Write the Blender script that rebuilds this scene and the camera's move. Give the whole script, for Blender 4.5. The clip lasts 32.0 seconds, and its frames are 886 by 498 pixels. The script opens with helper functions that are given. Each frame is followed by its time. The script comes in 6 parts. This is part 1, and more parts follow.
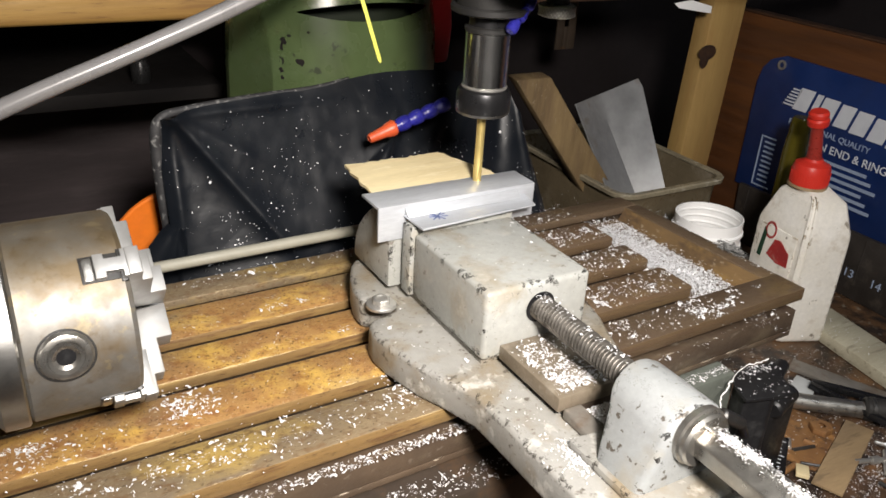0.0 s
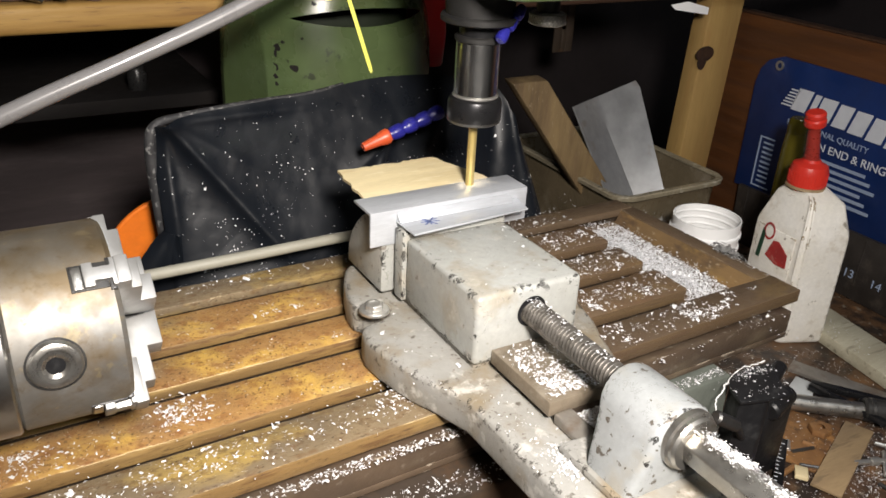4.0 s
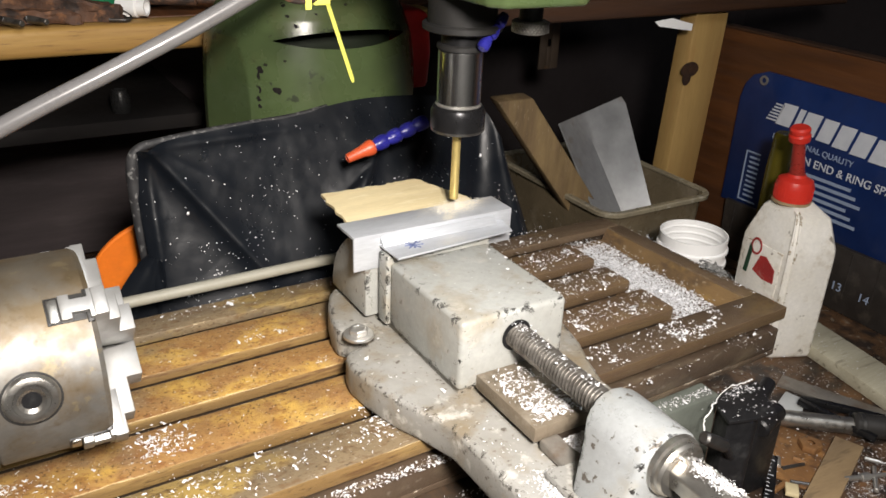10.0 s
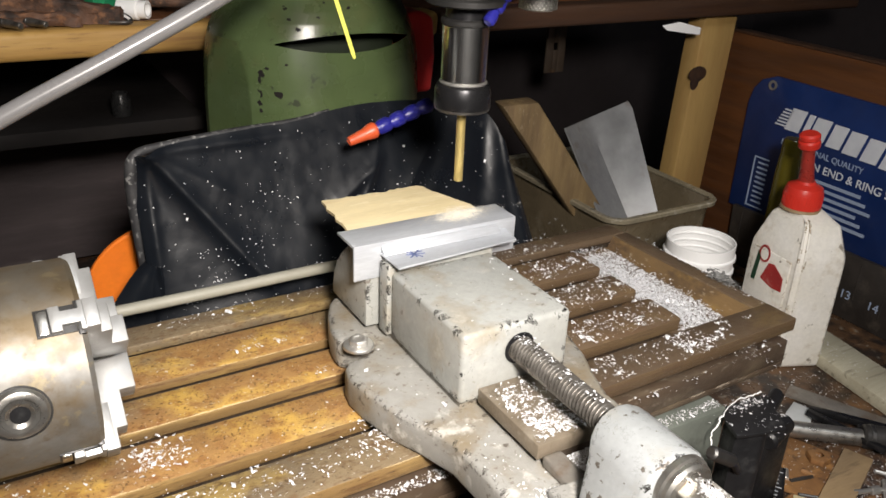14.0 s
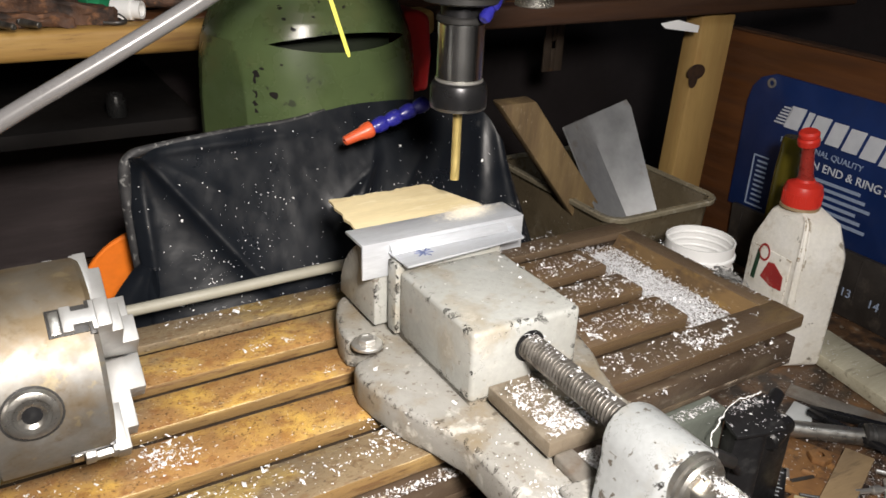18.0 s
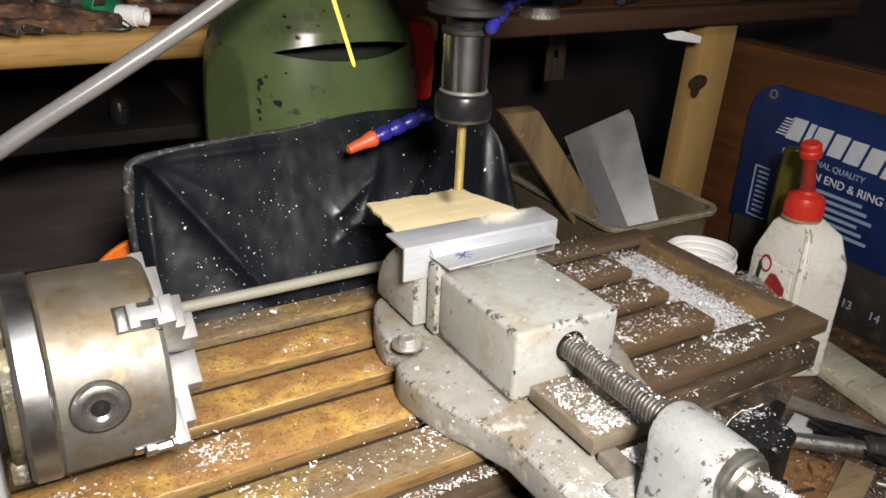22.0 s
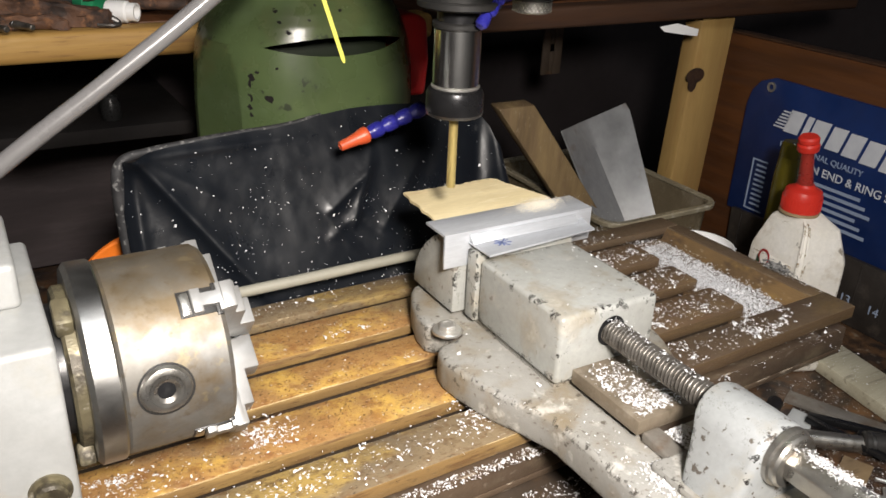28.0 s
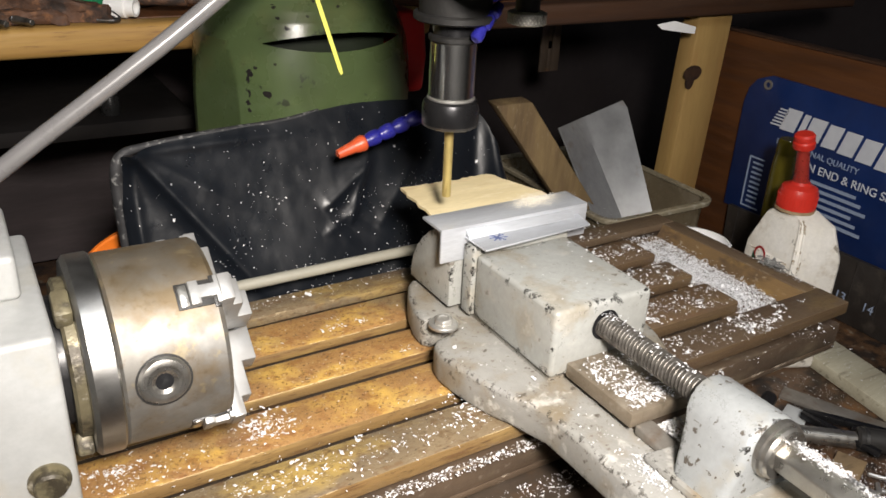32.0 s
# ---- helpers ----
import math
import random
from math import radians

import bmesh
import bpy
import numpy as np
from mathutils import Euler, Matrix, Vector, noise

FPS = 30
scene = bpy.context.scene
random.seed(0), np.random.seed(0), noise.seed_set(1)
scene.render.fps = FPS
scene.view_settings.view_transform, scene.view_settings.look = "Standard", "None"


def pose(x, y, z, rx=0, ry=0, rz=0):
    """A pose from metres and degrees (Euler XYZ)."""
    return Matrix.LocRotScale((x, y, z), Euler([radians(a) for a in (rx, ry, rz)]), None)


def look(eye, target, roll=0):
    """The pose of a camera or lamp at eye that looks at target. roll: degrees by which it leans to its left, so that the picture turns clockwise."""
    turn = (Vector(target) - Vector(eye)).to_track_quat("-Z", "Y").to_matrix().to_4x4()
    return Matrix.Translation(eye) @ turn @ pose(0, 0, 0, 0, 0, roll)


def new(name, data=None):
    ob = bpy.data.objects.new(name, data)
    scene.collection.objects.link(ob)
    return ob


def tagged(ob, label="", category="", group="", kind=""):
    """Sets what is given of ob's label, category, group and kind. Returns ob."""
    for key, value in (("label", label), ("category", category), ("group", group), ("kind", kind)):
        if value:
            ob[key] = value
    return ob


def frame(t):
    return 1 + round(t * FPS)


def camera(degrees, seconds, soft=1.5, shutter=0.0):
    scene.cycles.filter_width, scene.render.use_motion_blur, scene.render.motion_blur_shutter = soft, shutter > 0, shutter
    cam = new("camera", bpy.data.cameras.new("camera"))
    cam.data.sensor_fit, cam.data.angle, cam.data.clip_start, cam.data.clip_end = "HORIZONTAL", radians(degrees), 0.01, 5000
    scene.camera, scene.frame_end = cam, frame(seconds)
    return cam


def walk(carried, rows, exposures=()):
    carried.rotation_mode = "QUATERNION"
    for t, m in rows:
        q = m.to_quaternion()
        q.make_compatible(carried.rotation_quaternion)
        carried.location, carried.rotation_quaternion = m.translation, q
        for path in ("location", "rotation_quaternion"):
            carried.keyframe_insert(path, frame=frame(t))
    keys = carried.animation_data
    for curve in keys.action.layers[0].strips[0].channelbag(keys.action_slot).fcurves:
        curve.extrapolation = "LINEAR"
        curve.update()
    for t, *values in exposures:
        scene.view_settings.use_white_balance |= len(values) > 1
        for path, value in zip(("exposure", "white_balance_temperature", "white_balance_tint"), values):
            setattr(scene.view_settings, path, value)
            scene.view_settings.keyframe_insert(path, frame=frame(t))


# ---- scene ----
cam = camera(56.25, 32.0, soft=1.6)
# seconds, x, y, z, yaw, pitch, lean
PATH = [
    (0.0, -0.3151, -0.4479, 0.4010, -31.38, -26.03, 3.65),
    (0.5, -0.3152, -0.4481, 0.4024, -31.35, -25.95, 3.66),
    (1.0, -0.3123, -0.4497, 0.4026, -31.23, -25.87, 3.38),
    (1.5, -0.3104, -0.4496, 0.4034, -31.26, -25.88, 3.35),
    (2.0, -0.3092, -0.4489, 0.4028, -31.45, -25.94, 3.47),
    (2.5, -0.3080, -0.4504, 0.4021, -31.55, -25.91, 3.38),
    (3.0, -0.3110, -0.4523, 0.4039, -31.32, -25.92, 3.49),
    (3.5, -0.3074, -0.4538, 0.4039, -31.11, -25.87, 3.13),
    (5.5, -0.3038, -0.4525, 0.4055, -30.84, -25.89, 2.89),
    (6.0, -0.3035, -0.4531, 0.4059, -30.86, -25.83, 2.96),
    (6.5, -0.3035, -0.4535, 0.4050, -30.96, -25.73, 2.92),
    (7.0, -0.3034, -0.4507, 0.4048, -31.12, -25.78, 2.98),
    (7.5, -0.3049, -0.4510, 0.4063, -31.05, -25.51, 2.99),
    (8.0, -0.3066, -0.4545, 0.4073, -31.18, -25.64, 2.92),
    (8.5, -0.3050, -0.4562, 0.4080, -31.26, -25.43, 2.71),
    (9.0, -0.3040, -0.4545, 0.4090, -31.30, -25.32, 2.61),
    (9.5, -0.2987, -0.4536, 0.4097, -31.67, -25.09, 2.57),
    (10.0, -0.2961, -0.4501, 0.4103, -31.56, -24.93, 2.54),
    (10.5, -0.2949, -0.4483, 0.4093, -31.35, -25.09, 2.62),
    (11.0, -0.2963, -0.4524, 0.4128, -31.13, -24.67, 2.37),
    (11.5, -0.2955, -0.4565, 0.4131, -31.23, -24.57, 2.32),
    (12.0, -0.2944, -0.4567, 0.4125, -31.29, -24.46, 2.40),
    (12.5, -0.2893, -0.4497, 0.4104, -31.43, -24.58, 2.52),
    (13.0, -0.2888, -0.4449, 0.4094, -31.46, -24.57, 2.62),
    (13.5, -0.2870, -0.4407, 0.4091, -31.29, -24.75, 2.66),
    (14.0, -0.2853, -0.4372, 0.4102, -31.14, -24.85, 2.68),
    (14.5, -0.2863, -0.4374, 0.4107, -31.00, -24.75, 2.65),
    (16.5, -0.2871, -0.4379, 0.4126, -31.06, -24.59, 2.62),
    (17.0, -0.2856, -0.4351, 0.4109, -31.22, -24.81, 2.70),
    (17.5, -0.2821, -0.4337, 0.4103, -31.12, -24.87, 2.54),
    (18.0, -0.2794, -0.4330, 0.4086, -31.15, -24.89, 2.40),
    (18.5, -0.2820, -0.4367, 0.4104, -31.05, -24.70, 2.59),
    (19.0, -0.2813, -0.4354, 0.4126, -31.08, -24.64, 2.79),
    (19.5, -0.2823, -0.4360, 0.4137, -31.02, -24.48, 2.79),
    (20.0, -0.2818, -0.4344, 0.4135, -31.09, -24.44, 2.80),
    (20.5, -0.2825, -0.4336, 0.4124, -31.09, -24.44, 2.76),
    (21.0, -0.2807, -0.4336, 0.4126, -31.20, -24.34, 2.76),
    (21.5, -0.2822, -0.4321, 0.4119, -31.24, -24.47, 2.95),
    (22.0, -0.2821, -0.4299, 0.4115, -31.19, -24.46, 2.89),
    (22.5, -0.2790, -0.4295, 0.4117, -30.98, -24.59, 2.80),
    (23.0, -0.2781, -0.4309, 0.4119, -31.17, -24.49, 2.65),
    (23.5, -0.2770, -0.4299, 0.4110, -31.33, -24.58, 2.82),
    (24.0, -0.2768, -0.4308, 0.4112, -31.47, -24.54, 2.86),
    (24.5, -0.2772, -0.4320, 0.4118, -31.34, -24.61, 2.89),
    (25.0, -0.2764, -0.4346, 0.4117, -31.29, -24.61, 2.71),
    (25.5, -0.2745, -0.4344, 0.4119, -31.22, -24.67, 2.53),
    (27.5, -0.2709, -0.4270, 0.4109, -31.20, -24.88, 2.79),
    (28.0, -0.2720, -0.4257, 0.4107, -31.23, -24.86, 2.63),
    (28.5, -0.2716, -0.4245, 0.4098, -31.20, -25.08, 2.64),
    (29.0, -0.2701, -0.4267, 0.4104, -31.22, -24.99, 2.69),
    (29.5, -0.2704, -0.4267, 0.4108, -31.06, -25.05, 2.70),
    (30.0, -0.2684, -0.4252, 0.4107, -31.25, -25.17, 2.70),
    (30.5, -0.2677, -0.4229, 0.4096, -31.42, -25.16, 2.70),
    (31.0, -0.2666, -0.4236, 0.4107, -31.46, -25.16, 2.70),
    (31.5, -0.2682, -0.4290, 0.4109, -31.45, -25.06, 2.64),
    (32.0, -0.2729, -0.4325, 0.4110, -31.31, -25.03, 2.85),
]
walk(cam, [(t, pose(x, y, z, 90 + pitch, 0, yaw) @ pose(0, 0, 0, 0, 0, lean)) for t, x, y, z, yaw, pitch, lean in PATH])

# ---- world and light ----
world = bpy.data.worlds.new("workshop_air")
scene.world = world
world.use_nodes = True
world.node_tree.nodes["Background"].inputs[0].default_value = (0.75, 0.82, 1.0, 1)
world.node_tree.nodes["Background"].inputs[1].default_value = 0.06
scene.view_settings.exposure = 0.0


def area_lamp(name, eye, target, size, power, color, spread=180):
    data = bpy.data.lights.new(name, "AREA")
    data.shape, data.size, data.energy, data.color = "DISK", size, power, color
    data.spread = radians(spread)
    ob = new(name, data)
    ob.matrix_world = look(eye, target)
    return ob


area_lamp("work_lamp", (-0.23, -0.62, 0.615), (0.08, 0.13, 0.0), 0.16, 8.9, (1.0, 0.925, 0.855), 108)
# Unseen fill added overhead to lift the dark parts.
area_lamp("overhead_fill", (0.05, -0.55, 1.55), (0.1, 0.2, -0.1), 0.8, 14.0, (0.93, 0.96, 1.0))

# ---- materials ----


def nodes_of(name):
    m = bpy.data.materials.new(name)
    m.use_nodes = True
    nt = m.node_tree
    return m, nt, nt.nodes["Principled BSDF"]


def rgb(c):
    return (c[0], c[1], c[2], 1.0)


def mix(nt, fac, a, b):
    n = nt.nodes.new("ShaderNodeMix")
    n.data_type = "RGBA"
    for sock, v in ((n.inputs[0], fac), (n.inputs[6], a), (n.inputs[7], b)):
        if isinstance(v, bpy.types.NodeSocket):
            nt.links.new(v, sock)
        elif isinstance(v, (int, float)):
            sock.default_value = v
        else:
            sock.default_value = rgb(v)
    return n.outputs[2]


def coords(nt, stretch=(1, 1, 1)):
    tc = nt.nodes.new("ShaderNodeTexCoord")
    mp = nt.nodes.new("ShaderNodeMapping")
    mp.inputs["Scale"].default_value = stretch
    nt.links.new(tc.outputs["Object"], mp.inputs["Vector"])
    return mp.outputs[0]


def noise_fac(nt, vec, scale, lo, hi, detail=4.0, rough=0.6):
    n = nt.nodes.new("ShaderNodeTexNoise")
    n.inputs["Scale"].default_value = scale
    n.inputs["Detail"].default_value = detail
    n.inputs["Roughness"].default_value = rough
    nt.links.new(vec, n.inputs["Vector"])
    r = nt.nodes.new("ShaderNodeMapRange")
    r.inputs["From Min"].default_value, r.inputs["From Max"].default_value = lo, hi
    nt.links.new(n.outputs["Fac"], r.inputs["Value"])
    return r.outputs[0]


def surface(name, c1, c2, scale=20.0, rough=(0.4, 0.7), metal=0.0, stretch=(1, 1, 1), layers=(), bump=0.2, bump_scale=400.0,
            rand=0.0, fine=0.35, coat=0.0, transmission=0.0, ior=1.45, worn=None):
    """Two tones by a coarse noise, a fine grain, and layers of (colour, scale, lo, hi, amount) laid over."""
    m, nt, bsdf = nodes_of(name)
    vec = coords(nt, stretch)
    col = mix(nt, noise_fac(nt, vec, scale, 0.35, 0.65), c1, c2)
    grain = noise_fac(nt, vec, scale * 12, 0.3, 0.7, 3.0)
    dark = tuple(v * (1 - fine) for v in c1)
    g = nt.nodes.new("ShaderNodeMath")
    g.operation = "MULTIPLY"
    g.inputs[1].default_value = fine
    nt.links.new(grain, g.inputs[0])
    col = mix(nt, g.outputs[0], col, dark)
    for c, s, lo, hi, amount in layers:
        f = noise_fac(nt, vec, s, lo, hi, 5.0)
        k = nt.nodes.new("ShaderNodeMath")
        k.operation = "MULTIPLY"
        k.inputs[1].default_value = amount
        nt.links.new(f, k.inputs[0])
        k.use_clamp = True
        col = mix(nt, k.outputs[0], col, c)
    if worn:
        # paint knocked off along edges: (colour, radius, noise scale)
        bev = nt.nodes.new("ShaderNodeBevel")
        bev.inputs["Radius"].default_value = worn[1]
        geo = nt.nodes.new("ShaderNodeNewGeometry")
        dot = nt.nodes.new("ShaderNodeVectorMath")
        dot.operation = "DOT_PRODUCT"
        nt.links.new(bev.outputs[0], dot.inputs[0])
        nt.links.new(geo.outputs["Normal"], dot.inputs[1])
        er = nt.nodes.new("ShaderNodeMapRange")
        er.inputs["From Min"].default_value, er.inputs["From Max"].default_value = 0.998, 0.993
        nt.links.new(dot.outputs["Value"], er.inputs["Value"])
        k = nt.nodes.new("ShaderNodeMath")
        k.operation = "MULTIPLY"
        nt.links.new(er.outputs[0], k.inputs[0])
        nt.links.new(noise_fac(nt, vec, worn[2], 0.56, 0.568, 6.0), k.inputs[1])
        col = mix(nt, k.outputs[0], col, worn[0])
    if rand:
        info = nt.nodes.new("ShaderNodeObjectInfo")
        hsv = nt.nodes.new("ShaderNodeHueSaturation")
        rr = nt.nodes.new("ShaderNodeMapRange")
        rr.inputs["To Min"].default_value, rr.inputs["To Max"].default_value = 1 - rand, 1 + rand
        nt.links.new(info.outputs["Random"], rr.inputs["Value"])
        nt.links.new(rr.outputs[0], hsv.inputs["Value"])
        nt.links.new(col, hsv.inputs["Color"])
        col = hsv.outputs[0]
    nt.links.new(col, bsdf.inputs["Base Color"])
    r = nt.nodes.new("ShaderNodeMapRange")
    r.inputs["To Min"].default_value, r.inputs["To Max"].default_value = rough
    nt.links.new(noise_fac(nt, vec, scale * 3, 0.35, 0.65), r.inputs["Value"])
    nt.links.new(r.outputs[0], bsdf.inputs["Roughness"])
    bsdf.inputs["Metallic"].default_value = metal
    bsdf.inputs["Coat Weight"].default_value = coat
    bsdf.inputs["Transmission Weight"].default_value = transmission
    bsdf.inputs["IOR"].default_value = ior
    if bump:
        bn = nt.nodes.new("ShaderNodeTexNoise")
        bn.inputs["Scale"].default_value = bump_scale
        bn.inputs["Detail"].default_value = 4.0
        nt.links.new(vec, bn.inputs["Vector"])
        b = nt.nodes.new("ShaderNodeBump")
        b.inputs["Strength"].default_value = bump
        b.inputs["Distance"].default_value = 0.001
        nt.links.new(bn.outputs["Fac"], b.inputs["Height"])
        nt.links.new(b.outputs[0], bsdf.inputs["Normal"])
    return m


RUST = surface("rusty_cast_iron", (0.40, 0.225, 0.078), (0.27, 0.155, 0.066), 11, (0.32, 0.58), 0.1, (1.2, 1.4, 1.4),
               [((0.58, 0.37, 0.085), 13, 0.48, 0.62, 0.8), ((0.21, 0.165, 0.11), 7, 0.5, 0.63, 0.7), ((0.22, 0.09, 0.03), 60, 0.52, 0.66, 0.6), ((0.19, 0.08, 0.03), 170, 0.53, 0.64, 0.5),
                ((0.055, 0.026, 0.013), 280, 0.585, 0.64, 0.7), ((0.66, 0.56, 0.40), 240, 0.62, 0.68, 0.5)], 0.5, 500, worn=((0.66, 0.50, 0.27), 0.0022, 26))
RUSTRIM = surface("greyed_rusty_iron", (0.26, 0.195, 0.115), (0.19, 0.145, 0.09), 11, (0.3, 0.55), 0.15, (0.8, 1.5, 1.5),
                  [((0.50, 0.34, 0.09), 9, 0.54, 0.64, 0.75), ((0.14, 0.11, 0.08), 7, 0.5, 0.63, 0.6), ((0.15, 0.08, 0.035), 80, 0.54, 0.64, 0.6), ((0.12, 0.068, 0.033), 170, 0.53, 0.64, 0.6),
                   ((0.055, 0.032, 0.018), 290, 0.595, 0.65, 0.65), ((0.50, 0.44, 0.34), 240, 0.62, 0.68, 0.45)], 0.5, 500, worn=((0.55, 0.44, 0.28), 0.0022, 30))
RIBFACE = surface("rib_front_flank", (0.29, 0.175, 0.066), (0.20, 0.13, 0.058), 10, (0.3, 0.5), 0.2, (0.35, 1.5, 3.0),
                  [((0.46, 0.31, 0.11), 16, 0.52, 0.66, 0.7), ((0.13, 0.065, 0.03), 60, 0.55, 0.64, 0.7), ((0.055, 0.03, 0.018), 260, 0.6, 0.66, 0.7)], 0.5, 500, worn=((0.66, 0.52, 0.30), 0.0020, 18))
# browner iron towards the far end; its dimmer light is in the colour too
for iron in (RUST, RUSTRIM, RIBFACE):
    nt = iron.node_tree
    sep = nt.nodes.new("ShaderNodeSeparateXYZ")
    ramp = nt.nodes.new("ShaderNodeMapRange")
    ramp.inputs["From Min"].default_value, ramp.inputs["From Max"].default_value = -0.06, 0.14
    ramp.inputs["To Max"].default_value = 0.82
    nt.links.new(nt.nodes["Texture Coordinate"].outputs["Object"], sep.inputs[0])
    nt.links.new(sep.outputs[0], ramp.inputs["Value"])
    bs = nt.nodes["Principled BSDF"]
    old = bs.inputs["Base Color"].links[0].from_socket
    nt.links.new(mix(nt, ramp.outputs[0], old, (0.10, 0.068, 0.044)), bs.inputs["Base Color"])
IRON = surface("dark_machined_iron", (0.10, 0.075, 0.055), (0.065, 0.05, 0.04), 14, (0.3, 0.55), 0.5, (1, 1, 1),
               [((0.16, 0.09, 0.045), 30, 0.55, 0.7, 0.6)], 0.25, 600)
VISE = surface("grey_hammered_paint", (0.375, 0.383, 0.365), (0.325, 0.325, 0.298), 14, (0.28, 0.48), 0.15, (1, 1, 1),
               [((0.26, 0.22, 0.15), 20, 0.51, 0.64, 0.65), ((0.10, 0.08, 0.06), 80, 0.655, 0.68, 0.9), ((0.62, 0.61, 0.58), 40, 0.58, 0.72, 0.4), ((0.17, 0.145, 0.105), 210, 0.63, 0.69, 0.4)], 0.22, 450,
               worn=((0.012, 0.010, 0.009), 0.010, 130))
VISEBASE = surface("dirty_grey_paint", (0.315, 0.31, 0.29), (0.23, 0.215, 0.18), 11, (0.33, 0.53), 0.1, (1, 1, 1),
                   [((0.20, 0.15, 0.085), 20, 0.49, 0.66, 0.75), ((0.085, 0.07, 0.055), 90, 0.63, 0.68, 0.85), ((0.62, 0.6, 0.55), 50, 0.57, 0.69, 0.6), ((0.13, 0.10, 0.07), 220, 0.61, 0.68, 0.6)], 0.35, 450,
                   worn=((0.022, 0.017, 0.013), 0.006, 170))
VISEBOSS = surface("chipped_boss_paint", (0.335, 0.35, 0.355), (0.295, 0.31, 0.31), 14, (0.28, 0.48), 0.15, (1, 1, 1),
                   [((0.27, 0.24, 0.18), 20, 0.54, 0.68, 0.5), ((0.08, 0.065, 0.05), 130, 0.625, 0.64, 0.9)], 0.22, 450, worn=((0.012, 0.010, 0.009), 0.008, 140))
STEEL = surface("bright_steel", (0.64, 0.63, 0.6), (0.52, 0.5, 0.46), 25, (0.3, 0.46), 0.85, (1, 1, 1),
                [((0.35, 0.27, 0.17), 30, 0.58, 0.75, 0.5)], 0.08, 900)
CHUCK = surface("tarnished_chuck_steel", (0.29, 0.285, 0.27), (0.22, 0.208, 0.185), 16, (0.52, 0.66), 0.8, (1, 1, 1),
                [((0.20, 0.145, 0.08), 22, 0.46, 0.66, 0.85), ((0.14, 0.10, 0.055), 90, 0.58, 0.68, 0.55), ((0.40, 0.33, 0.19), 70, 0.59, 0.65, 0.45)], 0.03, 500)
# browner upper side: tarnish, and the dim reflection there put into the colour
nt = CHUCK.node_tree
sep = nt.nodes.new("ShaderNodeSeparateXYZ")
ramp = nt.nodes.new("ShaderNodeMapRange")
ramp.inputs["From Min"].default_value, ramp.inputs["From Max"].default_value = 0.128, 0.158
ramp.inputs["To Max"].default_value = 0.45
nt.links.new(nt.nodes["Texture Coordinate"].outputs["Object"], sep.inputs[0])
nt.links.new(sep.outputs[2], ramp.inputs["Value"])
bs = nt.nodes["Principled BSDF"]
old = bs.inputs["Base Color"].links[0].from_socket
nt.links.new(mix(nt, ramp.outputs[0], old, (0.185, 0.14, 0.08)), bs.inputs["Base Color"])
ALU = surface("milled_aluminium", (0.60, 0.625, 0.66), (0.50, 0.52, 0.555), 30, (0.32, 0.46), 0.5, (0.3, 2, 2), [((0.36, 0.375, 0.40), 40, 0.54, 0.7, 0.55), ((0.66, 0.68, 0.71), 120, 0.60, 0.70, 0.4)], 0.12, 900)
CASTING = surface("silver_painted_casting", (0.44, 0.45, 0.445), (0.38, 0.385, 0.375), 12, (0.35, 0.55), 0.2, (1, 1, 1),
                  [((0.4, 0.36, 0.26), 16, 0.55, 0.75, 0.5)], 0.12, 500)
THREAD = surface("oily_screw_steel", (0.225, 0.21, 0.19), (0.14, 0.13, 0.115), 60, (0.32, 0.5), 0.75, (1, 1, 1), [((0.05, 0.042, 0.034), 90, 0.52, 0.64, 0.7)], 0.1, 900)
GREEN = surface("green_machine_paint", (0.074, 0.104, 0.042), (0.054, 0.080, 0.032), 7, (0.20, 0.34), 0.0, (1, 1, 1),
                [((0.10, 0.135, 0.07), 14, 0.55, 0.72, 0.45), ((0.085, 0.072, 0.03), 9, 0.55, 0.70, 0.4), ((0.022, 0.026, 0.018), 34, 0.65, 0.68, 0.8), ((0.03, 0.035, 0.02), 110, 0.66, 0.70, 0.6)], 0.08, 260)
BLACK = surface("black_machine_parts", (0.018, 0.018, 0.018), (0.03, 0.028, 0.026), 20, (0.35, 0.6), 0.0)
RUBBER = surface("black_rubber_sheet", (0.0055, 0.007, 0.010), (0.008, 0.010, 0.0135), 9, (0.27, 0.44), 0.0, (1, 1, 1),
                 [((0.05, 0.05, 0.052), 11, 0.60, 0.78, 0.12), ((0.09, 0.09, 0.09), 70, 0.66, 0.74, 0.2)], 0.2, 140)
PINE = surface("pale_pine", (0.38, 0.245, 0.085), (0.29, 0.175, 0.06), 4, (0.5, 0.7), 0.0, (5, 5, 0.7), [((0.32, 0.17, 0.055), 7, 0.54, 0.68, 0.6), ((0.26, 0.15, 0.06), 25, 0.6, 0.7, 0.5)], 0.2, 120)
SHELF = surface("shelf_timber", (0.44, 0.265, 0.075), (0.31, 0.17, 0.048), 5, (0.5, 0.7), 0.0, (0.7, 9, 9), [((0.2, 0.10, 0.035), 9, 0.54, 0.68, 0.6), ((0.12, 0.06, 0.025), 40, 0.6, 0.7, 0.6)], 0.2, 120)
BROWN = surface("red_brown_board", (0.125, 0.046, 0.014), (0.066, 0.025, 0.009), 5, (0.45, 0.7), 0.0, (6, 0.7, 9), [((0.08, 0.034, 0.014), 5, 0.5, 0.7, 0.4)], 0.12, 120)
PLY = surface("pale_plywood", (0.74, 0.63, 0.385), (0.63, 0.52, 0.30), 14, (0.55, 0.75), 0.0, (0.6, 3, 3), [((0.45, 0.33, 0.17), 30, 0.6, 0.72, 0.5), ((0.82, 0.74, 0.54), 60, 0.58, 0.7, 0.5)], 0.15, 300)
